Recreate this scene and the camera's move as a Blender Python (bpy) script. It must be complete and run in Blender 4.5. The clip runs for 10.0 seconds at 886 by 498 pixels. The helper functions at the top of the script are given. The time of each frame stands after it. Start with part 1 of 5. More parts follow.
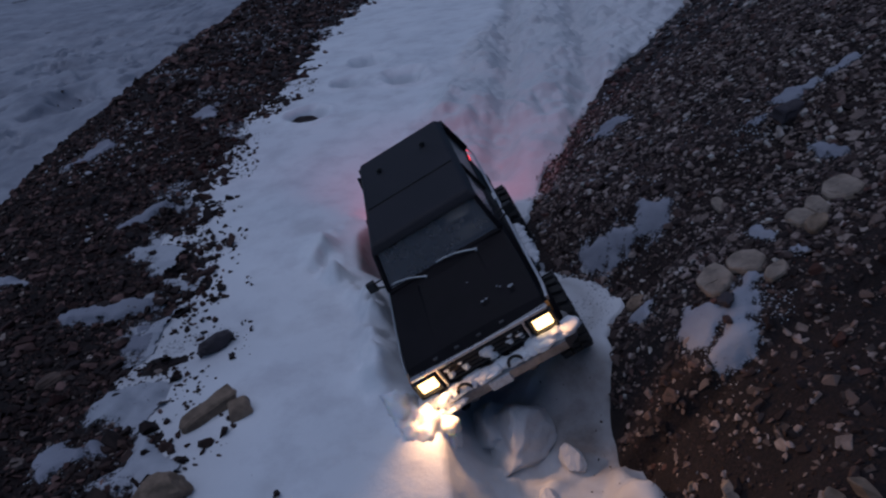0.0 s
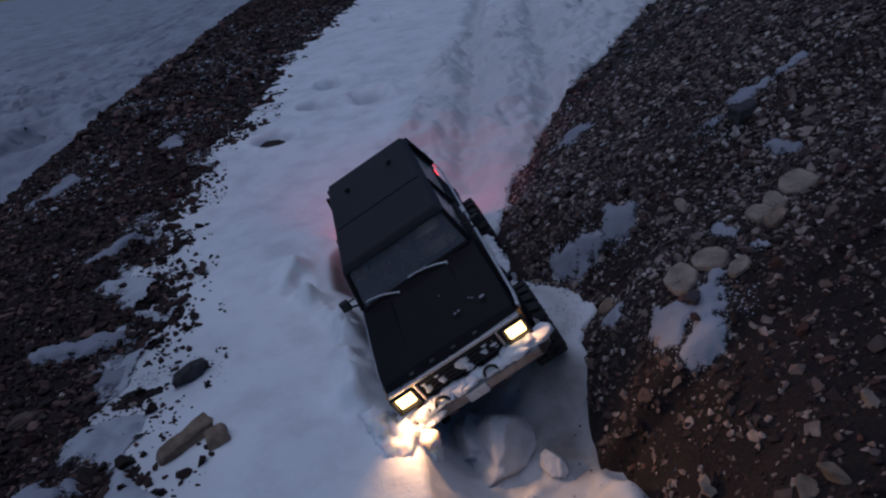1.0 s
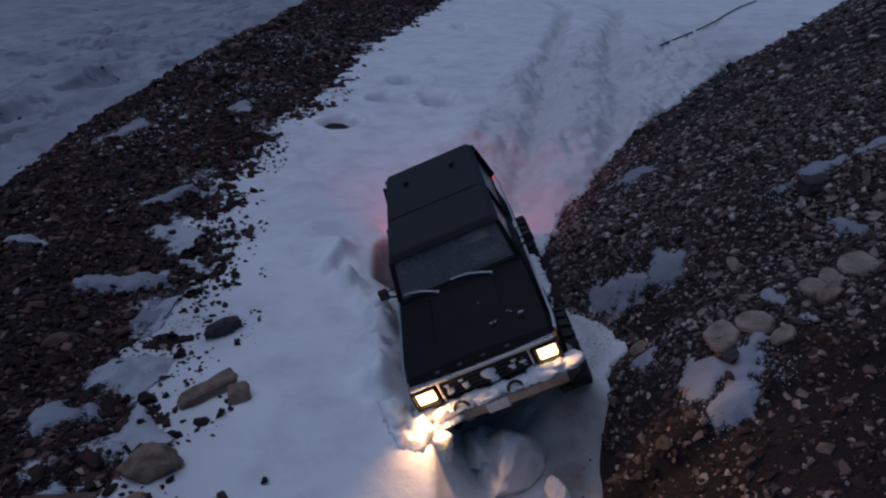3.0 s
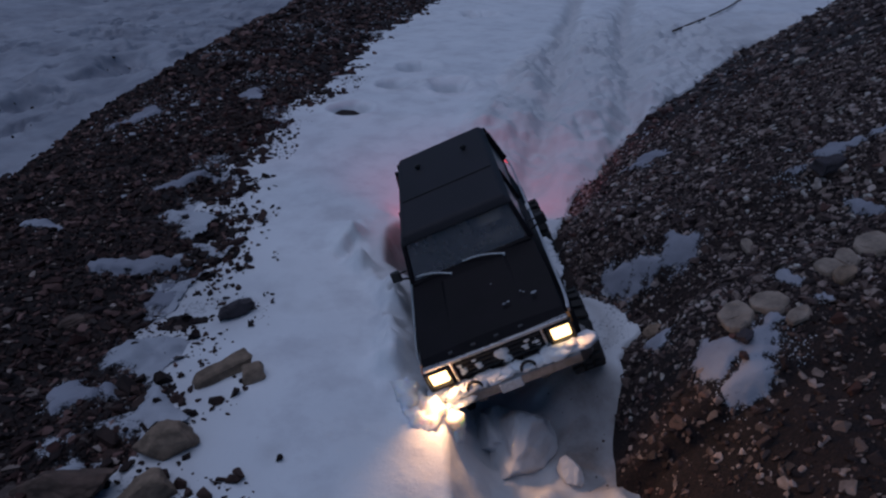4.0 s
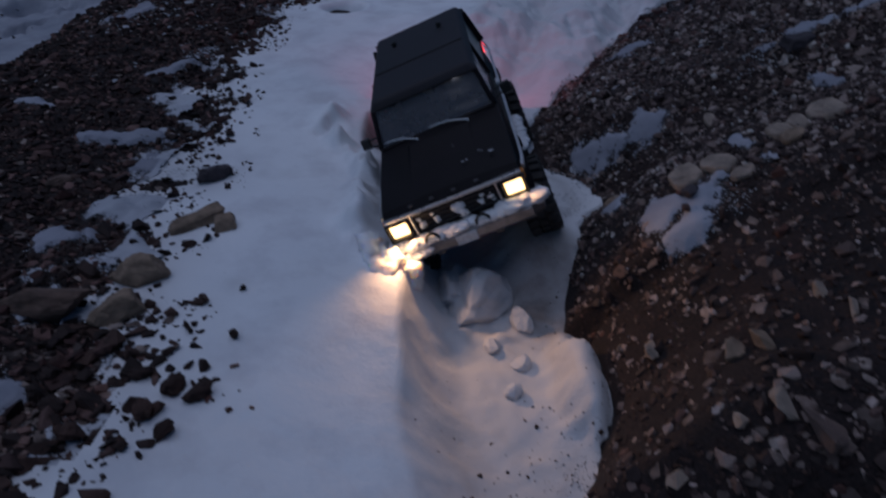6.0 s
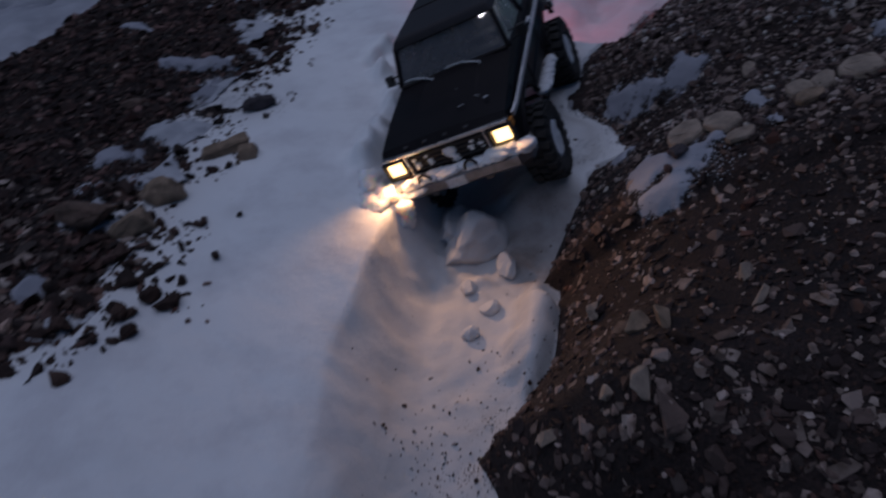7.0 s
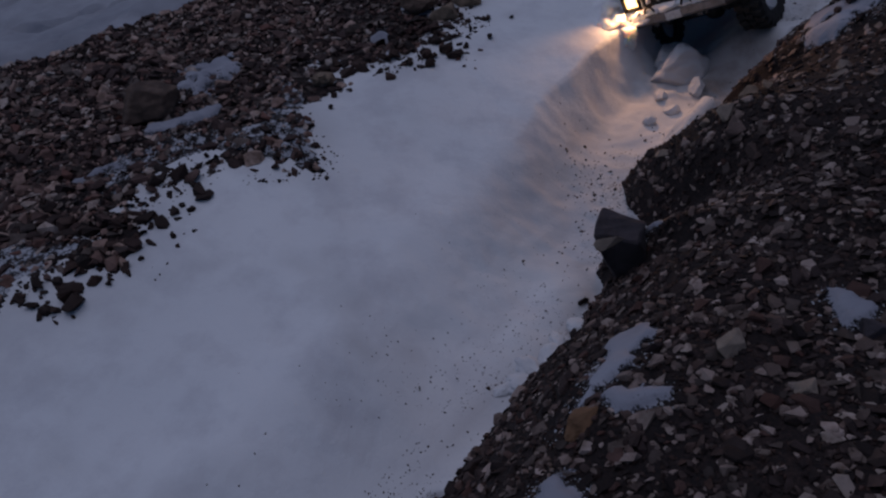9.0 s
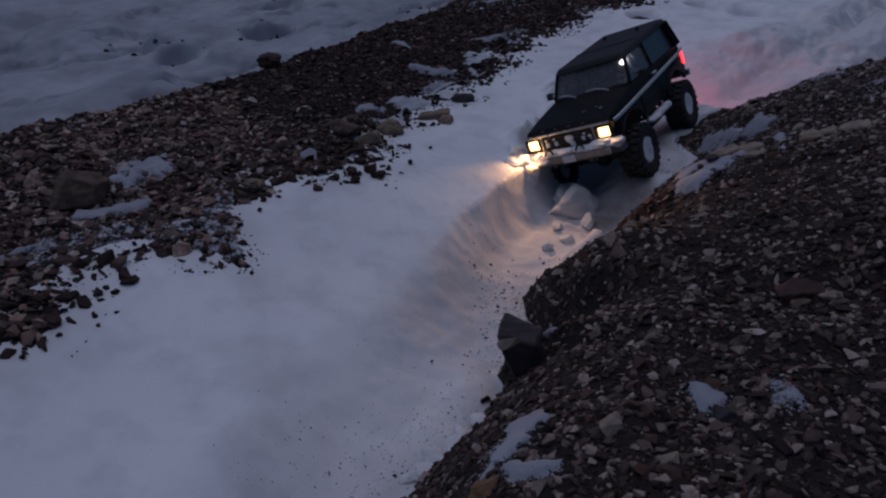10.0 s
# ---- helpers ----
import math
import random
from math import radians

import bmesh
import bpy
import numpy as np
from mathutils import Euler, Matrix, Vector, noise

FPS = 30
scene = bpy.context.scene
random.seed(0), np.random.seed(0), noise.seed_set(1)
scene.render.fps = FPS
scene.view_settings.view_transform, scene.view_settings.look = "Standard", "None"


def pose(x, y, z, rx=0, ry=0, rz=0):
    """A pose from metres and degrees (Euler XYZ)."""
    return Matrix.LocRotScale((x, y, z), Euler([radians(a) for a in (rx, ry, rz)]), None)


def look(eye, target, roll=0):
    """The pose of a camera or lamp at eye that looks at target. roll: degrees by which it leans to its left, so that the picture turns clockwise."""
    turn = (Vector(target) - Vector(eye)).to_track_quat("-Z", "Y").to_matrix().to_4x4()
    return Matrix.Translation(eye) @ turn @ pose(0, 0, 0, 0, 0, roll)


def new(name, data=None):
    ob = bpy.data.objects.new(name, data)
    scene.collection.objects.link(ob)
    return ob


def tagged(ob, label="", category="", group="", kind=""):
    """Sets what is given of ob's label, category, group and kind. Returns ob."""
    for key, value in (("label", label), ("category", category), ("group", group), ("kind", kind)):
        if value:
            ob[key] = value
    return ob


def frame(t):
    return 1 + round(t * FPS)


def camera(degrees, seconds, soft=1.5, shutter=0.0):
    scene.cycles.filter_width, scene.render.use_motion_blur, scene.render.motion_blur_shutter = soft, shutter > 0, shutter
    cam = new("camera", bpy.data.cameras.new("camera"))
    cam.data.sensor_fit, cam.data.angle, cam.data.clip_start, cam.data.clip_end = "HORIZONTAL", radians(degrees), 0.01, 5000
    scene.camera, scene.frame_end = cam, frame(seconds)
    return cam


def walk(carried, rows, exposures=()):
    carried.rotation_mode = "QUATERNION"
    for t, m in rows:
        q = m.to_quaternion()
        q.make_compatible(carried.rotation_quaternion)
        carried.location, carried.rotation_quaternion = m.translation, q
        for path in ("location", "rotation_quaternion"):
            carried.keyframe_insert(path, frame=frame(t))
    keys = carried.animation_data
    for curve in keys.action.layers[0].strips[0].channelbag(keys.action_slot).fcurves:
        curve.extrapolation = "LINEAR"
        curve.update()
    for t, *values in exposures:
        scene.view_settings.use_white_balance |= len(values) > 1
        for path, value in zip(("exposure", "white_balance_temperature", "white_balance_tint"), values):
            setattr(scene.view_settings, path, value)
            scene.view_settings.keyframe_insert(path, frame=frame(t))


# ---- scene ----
cam = camera(66.94, 10.0, soft=2.2, shutter=0.35)

# seconds, eye (m), heading to the left of +y, pitch up, roll (degrees)
PATH = [
    (0.0, -0.1912, 0.8410, 0.5005, -37.73, -26.99, -8.44),
    (0.5, -0.1864, 0.8265, 0.5012, -39.54, -25.85, -9.92),
    (1.0, -0.1886, 0.8276, 0.4988, -40.07, -25.89, -10.68),
    (1.5, -0.1998, 0.8337, 0.4962, -39.90, -25.74, -10.88),
    (1.8, -0.2102, 0.8412, 0.4976, -39.27, -25.74, -8.55),
    (2.0, -0.2173, 0.8440, 0.4980, -38.69, -25.19, -4.08),
    (2.2, -0.2189, 0.8422, 0.4963, -38.60, -24.63, -0.94),
    (3.5, -0.2216, 0.8347, 0.4939, -37.13, -24.60, -0.39),
    (4.0, -0.2262, 0.8340, 0.4819, -36.53, -25.32, -0.70),
    (4.5, -0.2280, 0.8301, 0.4720, -35.68, -28.17, -0.76),
    (5.0, -0.2284, 0.8230, 0.4712, -35.96, -29.58, -0.04),
    (5.5, -0.2318, 0.7963, 0.4566, -36.18, -29.22, 1.39),
    (6.0, -0.2194, 0.7150, 0.4029, -34.98, -30.59, -0.49),
    (6.2, -0.1930, 0.6841, 0.3856, -35.53, -31.45, -2.07),
    (7.3, 0.0146, 0.4824, 0.4627, -6.49, -40.24, -7.23),
    (7.5, 0.0150, 0.3792, 0.4379, 1.59, -41.93, -8.98),
    (7.7, 0.0100, 0.2901, 0.4497, 5.48, -42.23, -9.08),
    (8.0, -0.0016, 0.1935, 0.4950, 7.60, -42.02, -7.94),
    (8.5, 0.0204, 0.0947, 0.4968, 11.32, -41.56, -9.55),
    (9.0, 0.0128, 0.0904, 0.4796, 11.22, -40.11, -10.14),
    (9.2, 0.0102, 0.0770, 0.4794, 8.84, -38.51, -7.90),
    (9.5, 0.0062, 0.0510, 0.4955, 2.44, -33.72, -2.95),
    (10.0, 0.0000, 0.0000, 0.5000, 0.00, -30.00, 0.00),
]


def aimed(x, y, z, heading, pitch, roll):
    h, p = radians(heading), radians(pitch)
    way = Vector((-math.sin(h) * math.cos(p), math.cos(h) * math.cos(p), math.sin(p)))
    return look((x, y, z), Vector((x, y, z)) + way, roll)


walk(cam, [(r[0], aimed(*r[1:])) for r in PATH], exposures=[(0.0, 0.02, 6550, 12), (4.0, 0.02, 6550, 12), (5.5, -0.15, 6450, 12), (6.2, -0.22, 6500, 12), (7.5, -0.25, 7150, 17), (9.0, -0.24, 7250, 18), (10.0, -0.17, 7200, 18)])

# ---- world and light ----
world = bpy.data.worlds.new("dusk")
scene.world = world
world.use_nodes = True
wn = world.node_tree
sky = wn.nodes.new("ShaderNodeTexSky")
sky.sky_type, sky.sun_disc = "NISHITA", False
sky.sun_elevation, sky.sun_rotation = radians(10), radians(250)
sky.air_density, sky.dust_density, sky.ozone_density = 1.0, 0.3, 6.0
wn.nodes["Background"].inputs["Strength"].default_value = 0.042
wn.links.new(sky.outputs[0], wn.nodes["Background"].inputs["Color"])

sun_data = bpy.data.lights.new("sun", "SUN")
sun_data.energy, sun_data.angle, sun_data.color = 0.86, radians(80), (0.69, 0.79, 1.10)
sun = new("sun", sun_data)
sun.matrix_world = look((0, 0, 0), (0.14, -0.20, -1.0))


# ---- materials ----
def material(name):
    m = bpy.data.materials.new(name)
    m.use_nodes = True
    return m, m.node_tree.nodes, m.node_tree.links, m.node_tree.nodes["Principled BSDF"]


def ramp(nodes, stops):
    r = nodes.new("ShaderNodeValToRGB")
    while len(r.color_ramp.elements) < len(stops):
        r.color_ramp.elements.new(0.5)
    for e, (at, col) in zip(r.color_ramp.elements, stops):
        e.position, e.color = at, (*col, 1)
    return r


def noise_tex(nodes, links, scale, detail=4, rough=0.55):
    tc = nodes.new("ShaderNodeTexCoord")
    n = nodes.new("ShaderNodeTexNoise")
    n.inputs["Scale"].default_value, n.inputs["Detail"].default_value = scale, detail
    n.inputs["Roughness"].default_value = rough
    links.new(tc.outputs["Object"], n.inputs["Vector"])
    return n


def bumped(nodes, links, shader, height, strength, distance):
    b = nodes.new("ShaderNodeBump")
    b.inputs["Strength"].default_value, b.inputs["Distance"].default_value = strength, distance
    links.new(height, b.inputs["Height"])
    links.new(b.outputs[0], shader.inputs["Normal"])
    return b


def plain(name, colour, rough=0.5, metal=0.0, grain=0.0, grain_scale=120.0, spec=0.5):
    """A paint, plastic or metal with mottled colour and roughness."""
    m, n, l, p = material(name)
    p.inputs["Roughness"].default_value, p.inputs["Metallic"].default_value = rough, metal
    p.inputs["Specular IOR Level"].default_value = spec
    tex = noise_tex(n, l, grain_scale, 5)
    r = ramp(n, [(0.3, [c * (1 - grain) for c in colour]), (0.7, [min(1, c * (1 + grain)) for c in colour])])
    l.new(tex.outputs["Fac"], r.inputs["Fac"])
    l.new(r.outputs[0], p.inputs["Base Color"])
    rr = n.new("ShaderNodeMapRange")
    rr.inputs["To Min"].default_value, rr.inputs["To Max"].default_value = max(0.03, rough - 0.12), min(1, rough + 0.15)
    l.new(tex.outputs["Fac"], rr.inputs["Value"])
    l.new(rr.outputs[0], p.inputs["Roughness"])
    return m


def glowing(name, colour, strength):
    m, n, l, p = material(name)
    p.inputs["Base Color"].default_value = (*colour, 1)
    p.inputs["Emission Color"].default_value = (*colour, 1)
    p.inputs["Emission Strength"].default_value = strength
    return m


def snow_material(name, low, high):
    m, n, l, p = material(name)
    big, fine = noise_tex(n, l, 3.0, 5), noise_tex(n, l, 260.0, 3, 0.7)
    r = ramp(n, [(0.3, low), (0.7, high)])
    l.new(big.outputs["Fac"], r.inputs["Fac"])
    stain = noise_tex(n, l, 11.0, 6, 0.65)
    grime = ramp(n, [(0.34, (0.85, 0.84, 0.85)), (0.54, (1.0, 1.0, 1.0))])
    l.new(stain.outputs["Fac"], grime.inputs["Fac"])
    mul = n.new("ShaderNodeMixRGB")
    mul.blend_type = "MULTIPLY"
    mul.inputs["Fac"].default_value = 1.0
    l.new(r.outputs[0], mul.inputs["Color1"])
    l.new(grime.outputs[0], mul.inputs["Color2"])
    # grit trodden into the snow; the same mask carries painted shade
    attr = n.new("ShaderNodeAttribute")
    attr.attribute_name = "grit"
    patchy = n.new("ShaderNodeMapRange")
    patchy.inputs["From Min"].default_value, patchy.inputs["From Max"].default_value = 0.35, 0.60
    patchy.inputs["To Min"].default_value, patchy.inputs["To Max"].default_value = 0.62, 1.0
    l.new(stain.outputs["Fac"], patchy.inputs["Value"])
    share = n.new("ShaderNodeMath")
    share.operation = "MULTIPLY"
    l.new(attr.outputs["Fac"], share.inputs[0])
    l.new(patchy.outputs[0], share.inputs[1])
    darkened = n.new("ShaderNodeMixRGB")
    darkened.inputs["Color2"].default_value = (0.20, 0.172, 0.160, 1)
    l.new(share.outputs[0], darkened.inputs["Fac"])
    l.new(mul.outputs[0], darkened.inputs["Color1"])
    l.new(darkened.outputs[0], p.inputs["Base Color"])
    p.inputs["Roughness"].default_value = 0.62
    p.inputs["Specular IOR Level"].default_value = 0.25
    mid = noise_tex(n, l, 45.0, 4, 0.6)
    mix = n.new("ShaderNodeMath")
    mix.operation = "MULTIPLY_ADD"
    mix.inputs[1].default_value = 0.35
    l.new(fine.outputs["Fac"], mix.inputs[0])
    l.new(mid.outputs["Fac"], mix.inputs[2])
    bumped(n, l, p, mix.outputs[0], 0.35, 0.0045)
    return m


def dirt_material():
    m, n, l, p = material("wet_dirt")
    big, fine = noise_tex(n, l, 9.0, 6), noise_tex(n, l, 240.0, 5, 0.7)
    r = ramp(n, [(0.3, (0.011, 0.0060, 0.0060)), (0.55, (0.023, 0.0128, 0.0122)), (0.75, (0.045, 0.0265, 0.0245))])
    l.new(big.outputs["Fac"], r.inputs["Fac"])
    speck = ramp(n, [(0.45, (0.6, 0.6, 0.6)), (0.68, (1.9, 1.8, 1.7))])
    l.new(fine.outputs["Fac"], speck.inputs["Fac"])
    mul = n.new("ShaderNodeMixRGB")
    mul.blend_type = "MULTIPLY"
    mul.inputs["Fac"].default_value = 1.0
    l.new(r.outputs[0], mul.inputs["Color1"])
    l.new(speck.outputs[0], mul.inputs["Color2"])
    l.new(mul.outputs[0], p.inputs["Base Color"])
    p.inputs["Roughness"].default_value = 0.9
    bumped(n, l, p, fine.outputs["Fac"], 0.9, 0.006)
    return m


STONE_STOPS = [(0.0, (0.0190, 0.0115, 0.0112)), (0.22, (0.0340, 0.0215, 0.0212)), (0.42, (0.0640, 0.0430, 0.0405)), (0.56, (0.1100, 0.0790, 0.0715)), (0.63, (0.0886, 0.0400, 0.0330)),
               (0.70, (0.1400, 0.1040, 0.0940)), (0.80, (0.2000, 0.1540, 0.1380)), (0.91, (0.3000, 0.2400, 0.2180)), (1.0, (0.4400, 0.3700, 0.3450))]


def stone_material(name, per_island, stops=STONE_STOPS):
    """Mixed scree: each stone has its own tint, with grain and dirt on it."""
    m, n, l, p = material(name)
    if per_island:
        rnd = n.new("ShaderNodeNewGeometry").outputs["Random Per Island"]
    else:
        rnd = n.new("ShaderNodeObjectInfo").outputs["Random"]
    r = ramp(n, stops)
    l.new(rnd, r.inputs["Fac"])
    mid, fine = noise_tex(n, l, 70.0, 5, 0.6), noise_tex(n, l, 500.0, 3, 0.7)
    dirt = ramp(n, [(0.32, (0.45, 0.40, 0.36)), (0.62, (1.12, 1.10, 1.08))])
    l.new(mid.outputs["Fac"], dirt.inputs["Fac"])
    mul = n.new("ShaderNodeMixRGB")
    mul.blend_type = "MULTIPLY"
    mul.inputs["Fac"].default_value = 1.0
    l.new(r.outputs[0], mul.inputs["Color1"])
    l.new(dirt.outputs[0], mul.inputs["Color2"])
    l.new(mul.outputs[0], p.inputs["Base Color"])
    p.inputs["Roughness"].default_value = 0.78
    p.inputs["Specular IOR Level"].default_value = 0.35
    bumped(n, l, p, fine.outputs["Fac"], 0.5, 0.002)
    return m


SNOW = snow_material("snow", (0.76, 0.79, 0.82), (0.87, 0.89, 0.91))
SOFT_SNOW = snow_material("soft_snow", (0.80, 0.82, 0.84), (0.90, 0.91, 0.92))
soft = SOFT_SNOW.node_tree.nodes["Principled BSDF"]
soft.inputs["Subsurface Weight"].default_value, soft.inputs["Subsurface Scale"].default_value = 1.0, 0.022
soft.inputs["Subsurface Radius"].default_value = (1.0, 0.8, 0.6)
GREY_SNOW = snow_material("grey_snow", (0.235, 0.25, 0.29), (0.43, 0.45, 0.495))
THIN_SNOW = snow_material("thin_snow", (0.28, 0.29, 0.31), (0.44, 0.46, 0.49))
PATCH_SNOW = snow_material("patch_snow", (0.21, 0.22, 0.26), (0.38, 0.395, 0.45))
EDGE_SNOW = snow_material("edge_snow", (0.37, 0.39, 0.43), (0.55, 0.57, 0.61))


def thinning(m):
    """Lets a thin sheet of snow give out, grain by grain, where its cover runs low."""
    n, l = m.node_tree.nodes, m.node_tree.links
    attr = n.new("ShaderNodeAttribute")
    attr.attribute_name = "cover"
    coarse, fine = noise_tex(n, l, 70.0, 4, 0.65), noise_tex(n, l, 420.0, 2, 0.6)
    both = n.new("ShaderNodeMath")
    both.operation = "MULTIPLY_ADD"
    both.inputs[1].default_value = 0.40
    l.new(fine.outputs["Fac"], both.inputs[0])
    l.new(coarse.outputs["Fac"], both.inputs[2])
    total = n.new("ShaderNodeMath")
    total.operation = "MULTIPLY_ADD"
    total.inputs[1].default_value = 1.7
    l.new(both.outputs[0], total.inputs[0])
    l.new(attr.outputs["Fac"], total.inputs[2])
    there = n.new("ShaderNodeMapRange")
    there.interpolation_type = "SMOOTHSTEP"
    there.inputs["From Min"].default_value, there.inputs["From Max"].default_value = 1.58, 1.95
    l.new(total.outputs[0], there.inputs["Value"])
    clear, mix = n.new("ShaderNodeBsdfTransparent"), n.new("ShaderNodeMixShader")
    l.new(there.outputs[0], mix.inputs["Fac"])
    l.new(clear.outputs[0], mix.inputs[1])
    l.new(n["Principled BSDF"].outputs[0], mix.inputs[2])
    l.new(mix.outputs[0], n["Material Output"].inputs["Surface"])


thinning(PATCH_SNOW)
thinning(EDGE_SNOW)
DIRT = dirt_material()
STONES = stone_material("scree", True)
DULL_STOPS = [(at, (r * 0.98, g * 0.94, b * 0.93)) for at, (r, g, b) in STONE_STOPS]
STONE = stone_material("loose_stone", False, DULL_STOPS)
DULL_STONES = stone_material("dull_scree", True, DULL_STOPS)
BROWN_STONES = stone_material("brown_scree", True, [(at, (min(0.5, r * 1.75), min(0.45, g * 1.50), min(0.42, b * 1.40))) for at, (r, g, b) in STONE_STOPS])
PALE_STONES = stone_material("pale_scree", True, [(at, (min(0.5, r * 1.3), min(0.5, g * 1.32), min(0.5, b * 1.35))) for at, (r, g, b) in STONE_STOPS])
RIDGE_STONES = stone_material("ridge_scree", True, [(at, (r * 0.52, g * 0.355, b * 0.34)) for at, (r, g, b) in STONE_STOPS])
FLAKY = stone_material("flaky_stone", True, [(0.0, (0.042, 0.031, 0.029)), (0.35, (0.100, 0.075, 0.067)), (0.65, (0.180, 0.140, 0.124)), (0.88, (0.32, 0.26, 0.232)), (1.0, (0.46, 0.39, 0.36))])
DARK_STOPS = [(0.0, (0.0179, 0.0099, 0.0085)), (0.6, (0.0381, 0.0198, 0.0162)), (1.0, (0.0784, 0.0414, 0.0323))]
CLODS = stone_material("dark_clods", True, DARK_STOPS)
CLOD = stone_material("dark_clod", False, DARK_STOPS)


# ---- the lie of the land: c runs across the gully to the right, s along it, away from the camera ----
TURN = radians(34.8)
CT, ST = math.cos(TURN), math.sin(TURN)


def to_xy(c, s):
    return CT * c + ST * s, -ST * c + CT * s


def smooth(a, b, v):
    t = np.clip((v - a) / (b - a), 0, 1)
    return t * t * (3 - 2 * t)


_rng = np.random.default_rng(4)
_LAT = _rng.random((64, 64))


def value_noise(x, y):
    """Smooth lattice noise, 0 to 1, over arrays."""
    xi, yi = np.floor(x).astype(int), np.floor(y).astype(int)
    fx, fy = x - xi, y - yi
    fx, fy = fx * fx * (3 - 2 * fx), fy * fy * (3 - 2 * fy)
    g = lambda i, j: _LAT[(xi + i) % 64, (yi + j) % 64]
    return (g(0, 0) * (1 - fx) + g(1, 0) * fx) * (1 - fy) + (g(0, 1) * (1 - fx) + g(1, 1) * fx) * fy


def fractal(x, y, scale, octaves=4, gain=0.5):
    total, amp, norm = 0, 1.0, 0.0
    for o in range(octaves):
        total = total + amp * value_noise(x * scale * 2 ** o + 17.3 * o, y * scale * 2 ** o + 5.1 * o)
        norm += amp
        amp *= gain
    return total / norm - 0.5


def bank_foot(s):
    return np.interp(s, [-2, 0.25, 0.40, 0.47, 0.55, 0.60, 0.66, 0.69, 0.72, 0.80, 0.84, 0.90, 0.94, 1.05, 1.12, 1.19, 1.21, 1.28, 1.38, 1.46, 1.53, 1.60, 1.72, 1.85, 2.04, 2.19, 2.40, 2.58, 3.2, 4.1, 5.8, 12],
                     [-0.33, -0.345, -0.348, -0.343, -0.333, -0.340, -0.345, -0.385, -0.360, -0.352, -0.408, -0.455, -0.442, -0.393, -0.390, -0.383, -0.414, -0.412, -0.398, -0.345, -0.355, -0.44, -0.43, -0.39,
                      -0.32, -0.215, -0.065, 0.09, 0.52, 1.25, 2.55, 7.4])


def gravel_edge(s):
    return np.interp(s, [-2, 0.25, 0.32, 0.46, 0.57, 0.68, 0.79, 0.87, 0.96, 1.05, 1.2, 1.33, 1.6, 1.8, 2.1, 2.5, 2.8, 3.8, 4.8, 8],
                     [-0.86, -0.86, -0.87, -0.93, -0.84, -0.94, -1.00, -0.90, -0.87, -0.91, -0.98, -1.00, -1.03, -1.05, -1.10, -1.08, -0.98, -0.88, -0.67, 0.0])


def crease_line(s):
    return np.interp(s, [-2, 0.17, 0.34, 0.44, 0.55, 0.67, 0.76, 0.88, 0.97, 1.1, 1.3, 1.5, 1.59, 1.67, 1.80, 1.88, 2.3, 3.0, 4.0, 8],
                     [-0.44, -0.505, -0.530, -0.557, -0.573, -0.592, -0.604, -0.620, -0.632, -0.637, -0.641, -0.648, -0.660, -0.735, -0.735, -0.68, -0.60, -0.40, 0.0, 2.0])


def ridge_line(s):
    return np.interp(s, [-2, 0.6, 1.6, 2.4, 3.0, 4.0, 5.6, 8], [-1.60, -1.60, -1.59, -1.57, -1.56, -1.56, -1.50, -1.42])


PITS = [(-0.875, 2.57, 0.062, 0.040), (-0.67, 3.14, 0.085, 0.045), (-0.754, 2.885, 0.062, 0.035), (-0.559, 2.85, 0.080, 0.045), (-0.30, 4.7, 0.13, 0.06)]


def shelf(c, s):
    """The undisturbed snow of the gully."""
    z = np.interp(s, [-2, 0.0, 0.3, 0.55, 1.0, 1.5, 2.0, 2.5, 3.5, 8, 20], [0.03, 0.005, -0.006, -0.022, -0.052, -0.058, -0.03, 0.005, 0.03, 0.06, 0.08])
    z = z - (0.040 + 0.030 * smooth(1.0, 0.7, s)) * smooth(-0.92, -0.56, c) * smooth(2.5, 1.9, s)
    return z + 0.014 * fractal(c, s, 2.2, 3) + 0.006 * fractal(c, s, 9, 3) + 0.0008 * fractal(c, s, 34, 3)


def trough_floor(c, s):
    """The bed of the trough; it climbs towards the bank where the truck stands."""
    z = np.interp(s, [-2, 0, 0.15, 0.4, 0.6, 0.85, 1.1, 1.4, 1.7, 2.0, 2.5], [-0.06, -0.10, -0.125, -0.152, -0.167, -0.176, -0.178, -0.183, -0.165, -0.11, -0.03])
    return z + 0.080 * smooth(-0.57, -0.43, c) * smooth(1.26, 1.40, s) * smooth(2.0, 1.8, s) + 0.010 * fractal(c, s, 5, 2)


def ruts(c, s):
    """How near a point lies to one of the truck's two tyre tracks: 1 in a track's middle."""
    a = c - np.interp(s, [1.9, 2.66, 3.09, 3.53, 4.44, 5.75], [-0.44, -0.246, -0.156, -0.064, 0.175, 0.508])
    b = c - np.interp(s, [1.9, 2.69, 3.27, 4.13, 5.55], [-0.23, 0.014, 0.163, 0.383, 0.829])
    wander = 0.05 * fractal(c, s, 4, 3)
    return np.maximum(np.exp(-((a + wander) / 0.048) ** 2), np.exp(-((b + wander) / 0.052) ** 2)) * smooth(1.95, 2.2, s) * smooth(7, 5, s)


